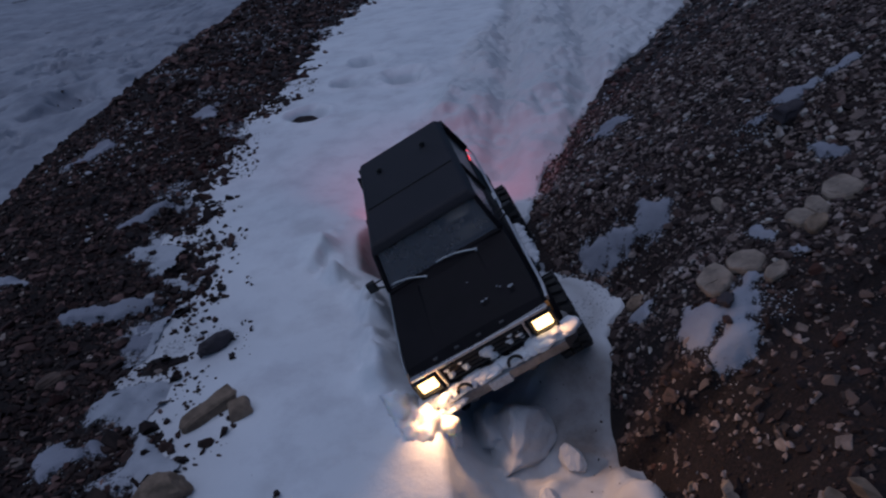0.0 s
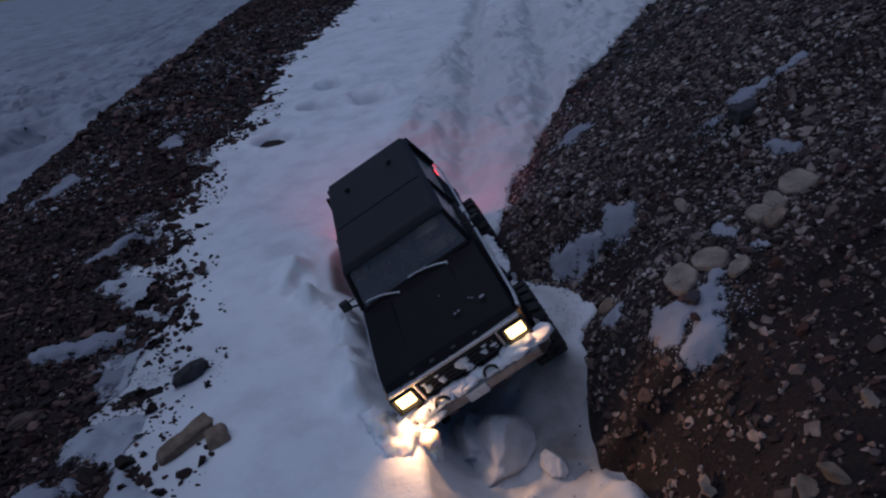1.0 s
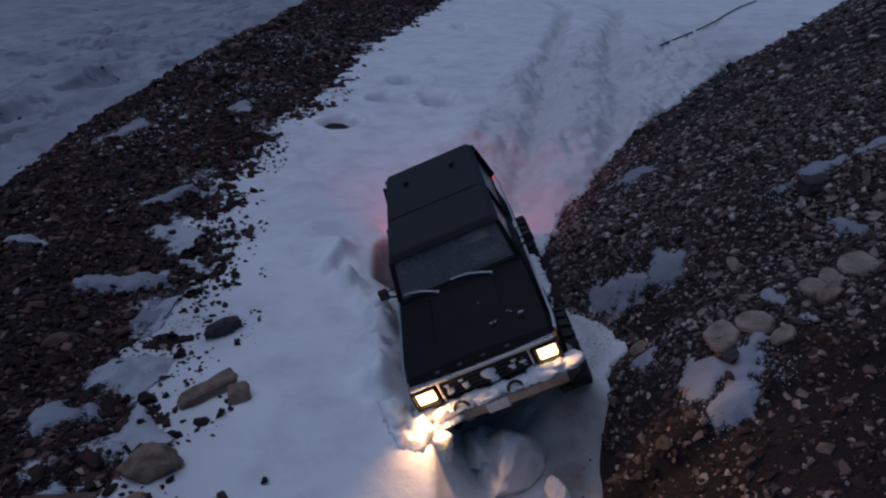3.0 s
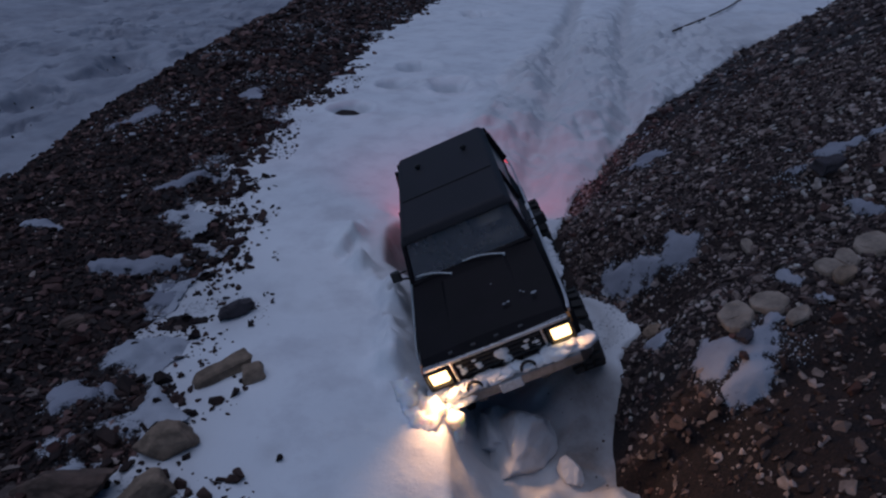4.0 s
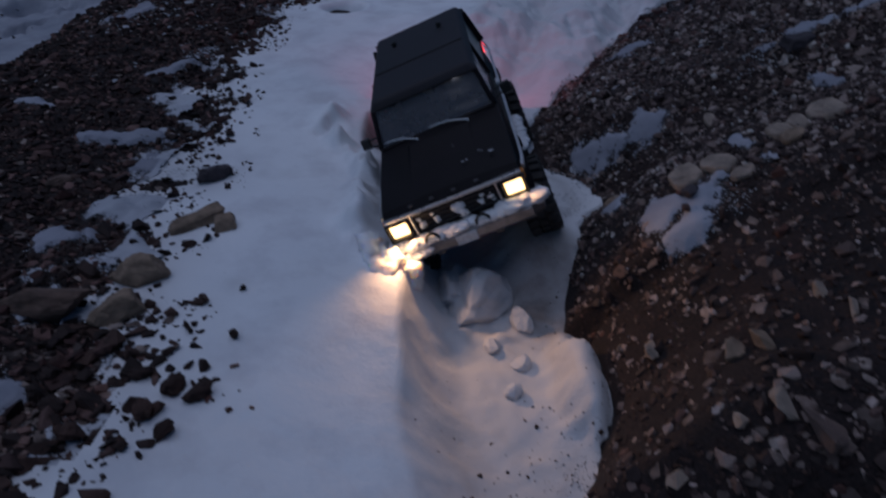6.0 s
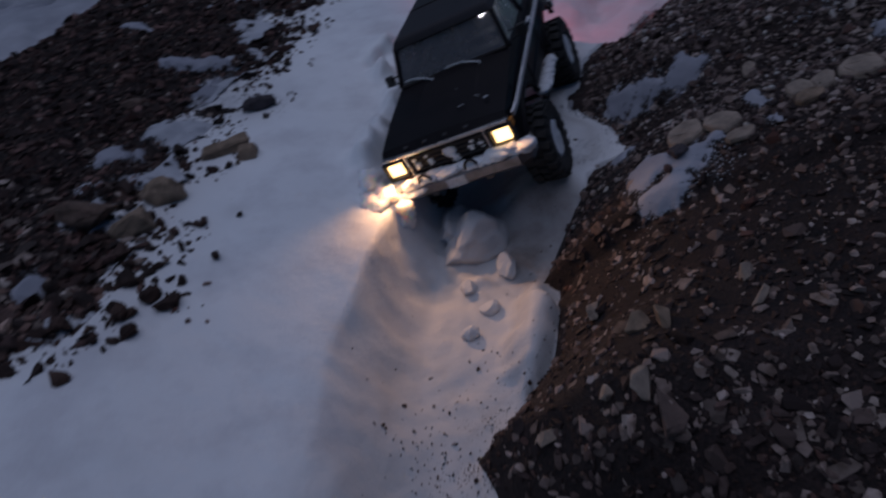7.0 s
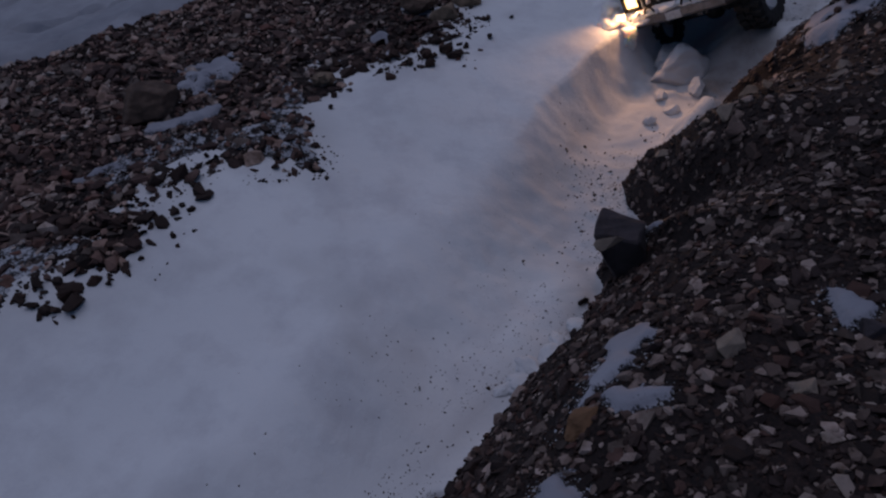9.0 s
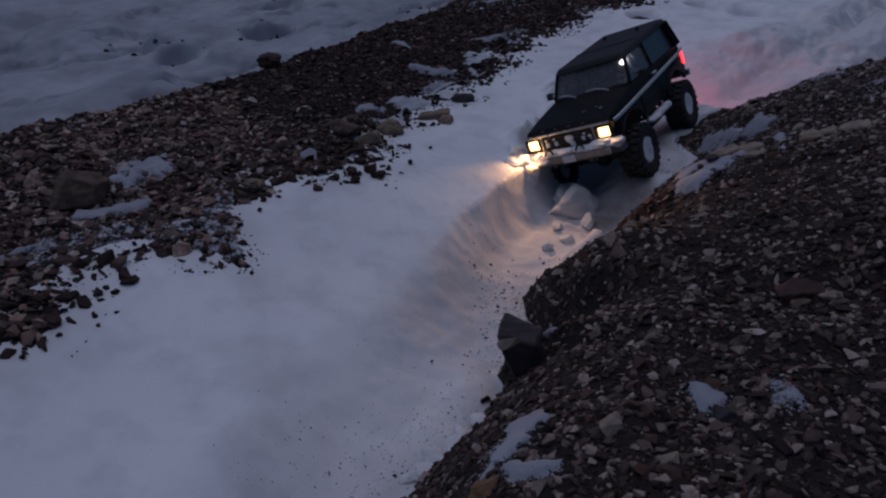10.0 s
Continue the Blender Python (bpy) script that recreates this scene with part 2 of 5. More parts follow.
def channel(c, s):
    """Snow surface of the gully, with the trough in which the truck drives."""
    z = shelf(c, s)
    d = c - crease_line(s)
    near = smooth(1.15, 0.70, s)
    width = 0.075 + 0.085 * near
    edge = d + 0.014 * fractal(c, s, 6, 2) + 0.005 * fractal(c, s, 30, 2)
    crisp = 1 - (1 - np.clip(edge / width, 0, 1)) ** 2
    into = (crisp + (smooth(-0.03, width, edge) - crisp) * near) * smooth(2.5, 1.9, s)
    z = z + (trough_floor(c, s) - z) * into
    rough = smooth(1.9, 2.4, s) * smooth(-0.02, 0.1, d) * smooth(0.06, -0.06, c - bank_foot(s)) * smooth(6, 4, s)
    z = z + rough * (0.095 * fractal(c, s, 5, 4, 0.55) + 0.034 * fractal(c + 2, s, 19, 3, 0.6) + 0.06 * np.abs(fractal(c + 5, s, 11, 3, 0.6)))
    z = z - 0.040 * ruts(c, s) * smooth(0.06, -0.06, c - bank_foot(s)) * (1 + 1.2 * fractal(c, s, 9, 3))
    z = z + 0.050 * smooth(1.0, 0.2, np.hypot((c + 0.412) / 0.050, (s - 1.09) / 0.13) + 0.8 * fractal(c, s, 18, 4)) * smooth(0.03, -0.02, c - bank_foot(s))
    berm = smooth(1.26, 1.34, s) * smooth(1.9, 1.7, s) * np.exp(-((d + 0.068) / 0.026) ** 2)
    z = z + berm * (0.022 + 0.10 * fractal(c, s, 24, 3, 0.6))
    z = z + smooth(0.0, 0.05, d) * smooth(0.3, 0.7, s) * smooth(2.2, 1.9, s) * (0.010 * fractal(c, s, 11, 3) + 0.008 * fractal(c, s, 40, 3))
    churn = smooth(1.10, 1.20, s) * smooth(1.46, 1.34, s) * smooth(0.0, 0.05, d) * smooth(0.02, -0.06, c - bank_foot(s))
    z = z + churn * (0.040 * fractal(c + 3, s, 13, 3) + 0.02 * np.abs(fractal(c, s, 30, 3)))
    for pc, ps, pr, depth in PITS:
        r = np.hypot((c - pc) / pr, (s - ps) / (pr * 1.3)) + 0.6 * fractal(c, s, 14, 3)
        z = z - depth * smooth(1.0, 0.35, r) + 0.12 * depth * smooth(1.5, 1.1, r) * smooth(0.9, 1.1, r)
    return z


def bank(c, s):
    u = c - bank_foot(s) + 0.035 * fractal(c, s, 7, 3)
    k = 0.62 + 0.38 * smooth(0.75, 1.15, s)
    z = np.interp(u, [-0.3, -0.01, 0.02, 0.06, 0.10, 0.15, 0.20], [-0.36, -0.190, -0.130, -0.082, -0.036, 0.0, 0.02])
    z = z + k * np.interp(u, [0.2, 0.3, 0.4, 0.6, 1.0, 2.0, 6.0], [0, 0.045, 0.09, 0.165, 0.30, 0.52, 0.9])
    lift = np.interp(s, [1.8, 3, 8], [0.0, 0.05, 0.12])
    return z + lift + 0.022 * fractal(c, s, 5, 4) + 0.010 * fractal(c, s, 24, 3)


def scree(c, s):
    """The low gravel ridge beyond the gully, and the drop behind it."""
    v = gravel_edge(s) - c
    near = smooth(0.9, 0.5, s)
    z = shelf(c, s) + np.interp(v, [-0.3, -0.10, 0.0, 0.10, 0.20, 0.30, 0.45, 0.8], [-0.06, -0.017, -0.003, 0.003, 0.007, 0.014, 0.014, 0.004]) - 0.007 * near * smooth(-0.05, 0.1, v) * smooth(0.5, 0.3, v)
    z = z + 0.030 * fractal(c, s, 7, 4) + 0.026 * fractal(c, s, 24, 3)
    behind = ridge_line(s) - c + 0.04 * fractal(c, s, 4, 3)
    return z - 0.16 * smooth(0.0, 0.28, behind)


def far_snow(c, s):
    z = -0.15 + 0.030 * np.abs(fractal(c + 0.8 * s, s * 0.5, 9, 4, 0.6)) - 0.035 * smooth(0.14, 0.20, fractal(c * 1.6, s * 0.7 + 3, 5.5, 3)) + 0.07 * fractal(c, s, 0.8, 4) + 0.10 * fractal(c + 0.5 * s, s * 0.4, 4.0, 5, 0.6) - 0.05 * smooth(0.10, 0.24, fractal(c, s, 3.1, 3))
    for dc, ds, r in ((-2.74, 1.65, 0.10), (-2.55, 1.66, 0.08), (-2.45, 2.10, 0.10), (-2.80, 2.50, 0.14), (-2.30, 4.45, 0.16), (-2.70, 5.40, 0.20), (-2.36, 3.50, 0.14)):
        z = z - 0.10 * smooth(1.0, 0.3, np.hypot(c - dc, (s - ds) * 0.6) / r + 0.9 * fractal(c, s, 9, 3))
    return z


# strips of snow: from (c, s) to (c, s), half width
PATCHES = [(-0.335, 1.575, -0.270, 1.552, 0.030), (-0.270, 1.560, -0.235, 1.545, 0.042), (-0.335, 1.535, -0.385, 1.450, 0.030), (-0.288, 1.260, -0.238, 1.250, 0.038), (-0.262, 1.235, -0.282, 1.205, 0.026),
           (-0.235, 1.270, -0.215, 1.282, 0.030), (-0.168, 1.364, -0.158, 1.342, 0.017), (-0.150, 1.302, -0.144, 1.284, 0.014), (-0.050, 1.600, -0.040, 1.592, 0.036), (0.030, 1.625, 0.145, 1.645, 0.032), (0.000, 1.520, 0.010, 1.465, 0.024),
           (-0.225, 0.385, -0.222, 0.480, 0.028), (-0.350, 0.722, -0.312, 0.708, 0.024), (-0.200, 0.400, -0.165, 0.415, 0.018), (-0.078, 0.568, -0.066, 0.548, 0.022), (-0.014, 0.602, 0.002, 0.588, 0.030), (-0.180, 0.270, -0.200, 0.300, 0.030),
           (-0.325, 1.380, -0.325, 1.355, 0.018), (-0.180, 1.93, -0.150, 1.98, 0.04)]
LEFT_PATCHES = [(-1.18, 0.64, -1.18, 0.68, 0.07), (-1.06, 0.49, -1.06, 0.57, 0.035), (-1.42, 1.78, -1.38, 1.78, 0.035), (-1.12, 1.27, -1.06, 1.27, 0.035), (-1.04, 1.10, -1.02, 1.10, 0.04),
                (-1.22, 1.62, -1.08, 1.62, 0.03), (-1.02, 0.94, -1.02, 0.96, 0.035), (-1.50, 2.40, -1.44, 2.52, 0.035), (-1.10, 1.52, -1.10, 1.52, 0.05), (-1.03, 0.34, -1.03, 0.38, 0.035),
                (-1.03, 1.50, -0.97, 1.50, 0.03), (-1.24, 1.99, -1.18, 2.03, 0.035), (-1.20, 2.71, -1.20, 2.79, 0.05)]


def patch_reach(c, s, patch):
    """0 on a patch's spine, 1 at its ragged edge."""
    c0, s0, c1, s1, r = patch
    dc, ds = c1 - c0, s1 - s0
    t = np.clip(((c - c0) * dc + (s - s0) * ds) / max(dc * dc + ds * ds, 1e-9), 0, 1)
    return np.hypot(c - c0 - t * dc, s - s0 - t * ds) / r * 1.2 + 2.3 * fractal(c + 1.7 * c0, s, 23, 4, 0.6)


def dirt_height(c, s):
    floor, u = channel(c, s), c - bank_foot(s)
    z = np.maximum(bank(c, s), floor - 0.05)
    z = np.where(u > -0.01, np.maximum(z, floor - 0.012 + 0.3 * np.clip(u, -0.01, 0.15)), z)
    left = scree(c, s)
    z = np.where(gravel_edge(s) - c > -0.2, np.maximum(z, left), z)
    z = np.where(gravel_edge(s) - c > 0.25, left, z)
    beyond = ridge_line(s) - c
    return np.where(beyond > 0.32, np.minimum(left, far_snow(c, s) - 0.05), z)


def snow_height(c, s):
    c, s = np.atleast_1d(np.asarray(c, float)), np.atleast_1d(np.asarray(s, float))
    beyond = ridge_line(s) - c
    ground = dirt_height(c, s)
    z = channel(c, s)
    v = gravel_edge(s) - c
    z = np.where(c - bank_foot(s) + 0.045 * fractal(c, s, 17, 4, 0.6) > 0.02, np.minimum(z, ground - 0.012), z)
    z = np.where(v > 0.26, np.minimum(z, ground - 0.014 + 0.014 * smooth(0.40, 0.26, v)), z)
    for patch in PATCHES + LEFT_PATCHES:
        near = (np.abs(c - (patch[0] + patch[2]) / 2) < 0.22) & (np.abs(s - (patch[1] + patch[3]) / 2) < 0.22)
        if not near.any():
            continue
        cc, sc = c[near], s[near]
        r = patch_reach(cc, sc, patch) + 0.6 * fractal(cc, sc, 60, 2)
        z[near] = np.maximum(z[near], ground[near] - 0.014 + 0.022 * smooth(1.10, 0.45, r))
    z = np.where(beyond > 0.20, far_snow(c, s), z)
    away = smooth(7, 10, np.hypot(c + 0.4, s - 1.5))
    return np.maximum(z, ground - 0.03 + 0.06 * away * smooth(-0.2, 0.05, fractal(c, s, 0.35, 3)))


def spread(inner_a, inner_b, step, outer_a, outer_b, grow=1.16):
    """Grid lines, close between inner_a and inner_b and ever wider outside."""
    mid = list(np.arange(inner_a, inner_b, step))
    up, d = [mid[-1]], step
    while up[-1] < outer_b:
        d *= grow
        up.append(up[-1] + d)
    down, d = [mid[0]], step
    while down[-1] > outer_a:
        d *= grow
        down.append(down[-1] - d)
    return np.array(down[:0:-1] + mid + up[1:])


def sheet(name, cs, ss, height, mat, keep=None):
    C, S = np.meshgrid(cs, ss, indexing="ij")
    Z = height(C, S)
    X, Y = to_xy(C, S)
    verts = np.stack([X, Y, Z], -1).reshape(-1, 3)
    nc, ns = C.shape
    idx = np.arange(nc * ns).reshape(nc, ns)
    quads = np.stack([idx[:-1, :-1], idx[1:, :-1], idx[1:, 1:], idx[:-1, 1:]], -1).reshape(-1, 4)
    if keep is not None:
        ok = keep(C, S, Z).reshape(-1)
        quads = quads[ok[quads].any(1)]
        used = np.unique(quads)
        remap = np.full(nc * ns, -1)
        remap[used] = np.arange(len(used))
        verts, quads = verts[used], remap[quads]
    return solid(name, verts, quads, mat, True)


def solid(name, verts, faces, mat, smoothed=False):
    """One mesh object from arrays of points and equal-sided faces."""
    faces = np.asarray(faces)
    k = faces.shape[1]
    me = bpy.data.meshes.new(name)
    me.vertices.add(len(verts))
    me.vertices.foreach_set("co", np.asarray(verts, np.float32).ravel())
    me.loops.add(faces.size)
    me.loops.foreach_set("vertex_index", faces.ravel().astype(np.int32))
    me.polygons.add(len(faces))
    me.polygons.foreach_set("loop_start", np.arange(0, faces.size, k, dtype=np.int32))
    me.polygons.foreach_set("use_smooth", np.full(len(faces), smoothed))
    me.update(calc_edges=True)
    me.validate()
    me.materials.append(mat)
    return new(name, me)


CS = spread(-1.8, 0.6, 0.006, -900, 900, 1.12)
SS = spread(0.10, 3.9, 0.006, -900, 900, 1.10)
FIELD_C, FIELD_S = spread(-3.3, -1.4, 0.013, -900, 900, 1.12), spread(1.0, 6.5, 0.016, -900, 900, 1.12)
ground = tagged(sheet("ground", CS, SS, dirt_height, DIRT), "dark wet gravelly dirt under the scree and snow", "ground", kind="structure")
def off_gully(c, s):
    return (c > bank_foot(s) + 0.045) & (s < 2.2) | (gravel_edge(s) - c + 0.30 * fractal(c, s, 9, 4) > 0.02)


snow_cover = tagged(sheet("snow_cover", CS, SS, snow_height, SNOW, keep=lambda c, s, z: (z > dirt_height(c, s) - 0.007) & (ridge_line(s) - c < 0.2) & ~off_gully(c, s)),
                    "soft blue-white snow lying in the gully", "snow", kind="structure")
# how gritty the snow is: along the bank and where the truck has come through
co = np.empty(len(snow_cover.data.vertices) * 3, np.float32)
snow_cover.data.vertices.foreach_get("co", co)
co = co.reshape(-1, 3).astype(float)
gc, gs = CT * co[:, 0] - ST * co[:, 1], ST * co[:, 0] + CT * co[:, 1]
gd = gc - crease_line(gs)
# the trough's share is part grit, part the shade it lies in, painted
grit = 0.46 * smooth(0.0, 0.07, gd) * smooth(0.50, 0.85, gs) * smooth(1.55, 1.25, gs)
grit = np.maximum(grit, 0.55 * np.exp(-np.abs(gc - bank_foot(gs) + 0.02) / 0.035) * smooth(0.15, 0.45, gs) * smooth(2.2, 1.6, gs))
# between front wheel and bank: grit, and the truck's shade painted in
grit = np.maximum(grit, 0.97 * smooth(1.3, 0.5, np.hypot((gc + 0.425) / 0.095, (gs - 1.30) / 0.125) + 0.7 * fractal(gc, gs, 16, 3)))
gv = gravel_edge(gs) - gc + 0.12 * fractal(gc, gs, 8, 3)
grit = np.maximum(grit, 0.42 * smooth(-0.16, 0.10, gv) * smooth(2.6, 1.2, gs))
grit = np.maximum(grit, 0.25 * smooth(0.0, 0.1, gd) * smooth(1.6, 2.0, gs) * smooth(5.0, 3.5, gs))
# the hole beside the cab has its shade painted onto the snow
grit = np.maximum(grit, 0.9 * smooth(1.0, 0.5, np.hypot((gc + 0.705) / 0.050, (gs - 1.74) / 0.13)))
# shade painted into each pit, strongest at its middle
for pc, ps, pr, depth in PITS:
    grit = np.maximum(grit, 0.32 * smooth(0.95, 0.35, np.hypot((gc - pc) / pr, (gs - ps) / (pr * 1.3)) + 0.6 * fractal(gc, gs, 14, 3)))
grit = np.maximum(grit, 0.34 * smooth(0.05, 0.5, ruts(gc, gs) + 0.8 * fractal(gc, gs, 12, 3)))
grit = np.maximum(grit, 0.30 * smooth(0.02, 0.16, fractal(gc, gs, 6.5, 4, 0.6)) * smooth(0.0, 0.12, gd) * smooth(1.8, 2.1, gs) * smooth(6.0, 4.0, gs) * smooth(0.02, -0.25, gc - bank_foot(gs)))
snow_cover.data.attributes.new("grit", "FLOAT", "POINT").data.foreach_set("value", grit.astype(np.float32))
# the far field gets a darker, greyer snow than the gully
snow_field = tagged(sheet("snow_field", FIELD_C[FIELD_C < -1.4], FIELD_S, snow_height, GREY_SNOW, keep=lambda c, s, z: (z > dirt_height(c, s) - 0.007) & (ridge_line(s) - c > 0.17)),
                    "darker greyish snow beyond the ridge", "snow", kind="structure")


def patch_cover(c, s):
    """How much thin snow lies on the gravel: 1 in a patch's heart, 0 on bare stones."""
    cover = np.zeros_like(c)
    for patch in PATCHES + LEFT_PATCHES:
        near = (np.abs(c - (patch[0] + patch[2]) / 2) < 0.24) & (np.abs(s - (patch[1] + patch[3]) / 2) < 0.24)
        if near.any():
            cover[near] = np.maximum(cover[near], smooth(1.5, 0.2, 1.22 * patch_reach(c[near], s[near], patch) + 0.9 * fractal(c[near], s[near], 48, 3)))
    return cover


def edge_cover(c, s):
    """How much snow has drifted in between the stones along the gully's edges."""
    v = gravel_edge(s) - c + 0.34 * fractal(c, s, 11, 4)
    cover = 0.95 * smooth(0.15, 0.0, v) * (0.55 + 0.45 * smooth(2.3, 1.8, s) * smooth(0.6, 1.05, s)) * (c < gravel_edge(s) + 0.25)
    u = c - bank_foot(s) + 0.10 * fractal(c, s, 15, 3)
    return np.maximum(cover, 0.60 * smooth(0.13, 0.0, u) * smooth(1.55, 1.75, s) * (c > bank_foot(s) - 0.05))


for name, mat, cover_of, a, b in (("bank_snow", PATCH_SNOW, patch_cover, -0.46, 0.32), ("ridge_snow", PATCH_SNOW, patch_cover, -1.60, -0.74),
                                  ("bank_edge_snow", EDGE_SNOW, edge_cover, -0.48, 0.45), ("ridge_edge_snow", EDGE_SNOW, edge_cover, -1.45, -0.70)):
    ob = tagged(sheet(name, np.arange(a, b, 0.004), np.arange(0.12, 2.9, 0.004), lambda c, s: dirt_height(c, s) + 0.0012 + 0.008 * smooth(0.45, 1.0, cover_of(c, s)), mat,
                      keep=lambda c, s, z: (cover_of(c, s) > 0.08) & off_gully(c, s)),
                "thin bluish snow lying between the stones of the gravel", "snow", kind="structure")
    co = np.empty(len(ob.data.vertices) * 3, np.float32)
    ob.data.vertices.foreach_get("co", co)
    co = co.reshape(-1, 3).astype(float)
    cover = cover_of(CT * co[:, 0] - ST * co[:, 1], ST * co[:, 0] + CT * co[:, 1])
    ob.data.attributes.new("cover", "FLOAT", "POINT").data.foreach_set("value", cover.astype(np.float32))


# ---- mesh helpers ----
def mesh_of(name, bm, mat, smoothed=False):
    me = bpy.data.meshes.new(name)
    bmesh.ops.recalc_face_normals(bm, faces=bm.faces)
    bm.to_mesh(me)
    bm.free()
    for m in mat if isinstance(mat, (list, tuple)) else [mat]:
        me.materials.append(m)
    if smoothed:
        me.polygons.foreach_set("use_smooth", [True] * len(me.polygons))
    return me


def part(name, bm, mat, parent, label="", smoothed=False):
    ob = new(name, mesh_of(name, bm, mat, smoothed))
    ob.parent = parent
    return tagged(ob, label)


def box(bm, x0, x1, y0, y1, z0, z1, bevel=0.0, segments=2, m=None):
    made = bmesh.ops.create_cube(bm, size=1.0)["verts"]
    bmesh.ops.transform(bm, matrix=Matrix.Translation(((x0 + x1) / 2, (y0 + y1) / 2, (z0 + z1) / 2)) @ Matrix.Diagonal((x1 - x0, y1 - y0, z1 - z0, 1)), verts=made)
    if bevel:
        edges = list({e for v in made for e in v.link_edges})
        made = bmesh.ops.bevel(bm, geom=edges, offset=bevel, segments=segments, profile=0.6, affect="EDGES")["verts"]
    if m is not None:
        bmesh.ops.transform(bm, matrix=m, verts=list({v for v in made}))
    return bm


def hull8(bm, low, high, bevel=0.0, segments=2):
    """A six-sided block between two four-cornered rings, given in the same order."""
    v = [bm.verts.new(p) for p in (*low, *high)]
    faces = [bm.faces.new([v[i] for i in f]) for f in ((3, 2, 1, 0), (4, 5, 6, 7), (0, 1, 5, 4), (1, 2, 6, 5), (2, 3, 7, 6), (3, 0, 4, 7))]
    bmesh.ops.recalc_face_normals(bm, faces=faces)
    if bevel:
        bmesh.ops.bevel(bm, geom=list({e for f in faces for e in f.edges}), offset=bevel, segments=segments, profile=0.6, affect="EDGES")
    return bm


def tube(bm, a, b, r, sides=10, r2=None):
    a, b = Vector(a), Vector(b)
    d = b - a
    m = Matrix.Translation((a + b) / 2) @ d.to_track_quat("Z", "Y").to_matrix().to_4x4()
    bmesh.ops.create_cone(bm, cap_ends=True, segments=sides, radius1=r, radius2=r if r2 is None else r2, depth=d.length, matrix=m)
    return bm


def lathe(bm, profile, steps, axis_x=0.0):
    """Turns (x, radius) points round the x axis."""
    rings = []
    for k in range(steps):
        a = 2 * math.pi * k / steps
        rings.append([bm.verts.new((axis_x + x, r * math.cos(a), r * math.sin(a))) for x, r in profile])
    for k in range(steps):
        p, q = rings[k], rings[(k + 1) % steps]
        for i in range(len(profile) - 1):
            bm.faces.new((p[i], p[i + 1], q[i + 1], q[i]))
    return bm


def rock_bm(seed, sx, sy, sz, points=16, bevel=0.12, rough=0.0):
    """An angular stone: the hull of scattered points, with worn edges."""
    rng = random.Random(seed)
    bm = bmesh.new()
    for _ in range(points):
        v = Vector((rng.gauss(0, 1), rng.gauss(0, 1), rng.gauss(0, 1))).normalized()
        v *= rng.uniform(0.85, 1.0)
        v = Vector([math.copysign(abs(q) ** 0.7, q) for q in v])
        bm.verts.new((v.x * sx, v.y * sy, v.z * sz))
    bmesh.ops.convex_hull(bm, input=bm.verts[:])
    loose = [v for v in bm.verts if not v.link_faces]
    bmesh.ops.delete(bm, geom=loose, context="VERTS")
    if bevel:
        bmesh.ops.bevel(bm, geom=bm.edges[:], offset=bevel * min(sx, sy, sz), segments=1, affect="EDGES")
        for v in bm.verts:
            far = math.sqrt((v.co.x / sx) ** 2 + (v.co.y / sy) ** 2 + (v.co.z / sz) ** 2)
            if far > 1.16:
                v.co *= 1.16 / far
    if rough:
        bmesh.ops.subdivide_edges(bm, edges=bm.edges[:], cuts=2, use_grid_fill=True)
        for v in bm.verts:
            n = noise.noise(v.co * (1.6 / max(sx, sy, sz)) * 2.2 + Vector((seed, 0, 0)))
            f = noise.noise(v.co * (9 / max(sx, sy, sz)) + Vector((0, seed, 0)))
            v.co *= 1 + rough * (n + 0.4 * f)
    return bm


def lump_bm(seed, sx, sy, sz, detail=3, rough=0.25):
    """A soft clump of snow."""
    bm = bmesh.new()
    bmesh.ops.create_icosphere(bm, subdivisions=detail, radius=1.0)
    for v in bm.verts:
        p = v.co * 1.3 + Vector((seed * 3.1, seed * 1.7, 0))
        k = 1 + rough * (noise.noise(p) * 1.6 + noise.noise(p * 2.7) * 0.8 + noise.noise(p * 6.5) * 0.35)
        v.co = Vector((v.co.x * sx, v.co.y * sy, v.co.z * sz)) * k
    return bm


def chunk_bm(seed, sx, sy, sz):
    """A broken lump of firm snow: blunt facets with crumbly faces."""
    rng = random.Random(seed)
    cuts = [(Vector((rng.gauss(0, 1), rng.gauss(0, 1), rng.gauss(0, 1))).normalized(), rng.uniform(0.58, 0.85)) for _ in range(11)]
    bm = bmesh.new()
    bmesh.ops.create_icosphere(bm, subdivisions=5, radius=1.0)
    for v in bm.verts:
        p = v.co.copy()
        for n, d in cuts:
            p -= n * max(0.0, p.dot(n) - d) * 0.92
        q = p * 2.2 + Vector((seed * 1.3, 0, 0))
        p *= 1 + 0.10 * noise.noise(q) + 0.05 * noise.noise(q * 3) + 0.025 * noise.noise(q * 8)
        v.co = (p.x * sx * 1.2, p.y * sy * 1.2, p.z * sz * 1.2)
    return bm


def surface(c, s):
    c, s = np.array([float(c)]), np.array([float(s)])
    return float(max(dirt_height(c, s)[0], snow_height(c, s)[0]))


# ---- the truck: x to its left, -y ahead, z up, from between its wheels' soles ----
BLACK = plain("black_polycarbonate", (0.0080, 0.0065, 0.0085), 0.5, 0, 0.35, 30, 0.14)
ROOF = plain("frosted_black_roof", (0.019, 0.018, 0.023), 0.62, 0, 0.3, 25, 0.3)
MATT = plain("black_plastic", (0.016, 0.016, 0.017), 0.65, 0, 0.4, 90)
RUBBER = plain("dusty_rubber", (0.028, 0.027, 0.027), 0.85, 0, 0.5, 60)
CHROME = plain("dull_chrome", (0.42, 0.42, 0.43), 0.28, 1.0, 0.12, 80)
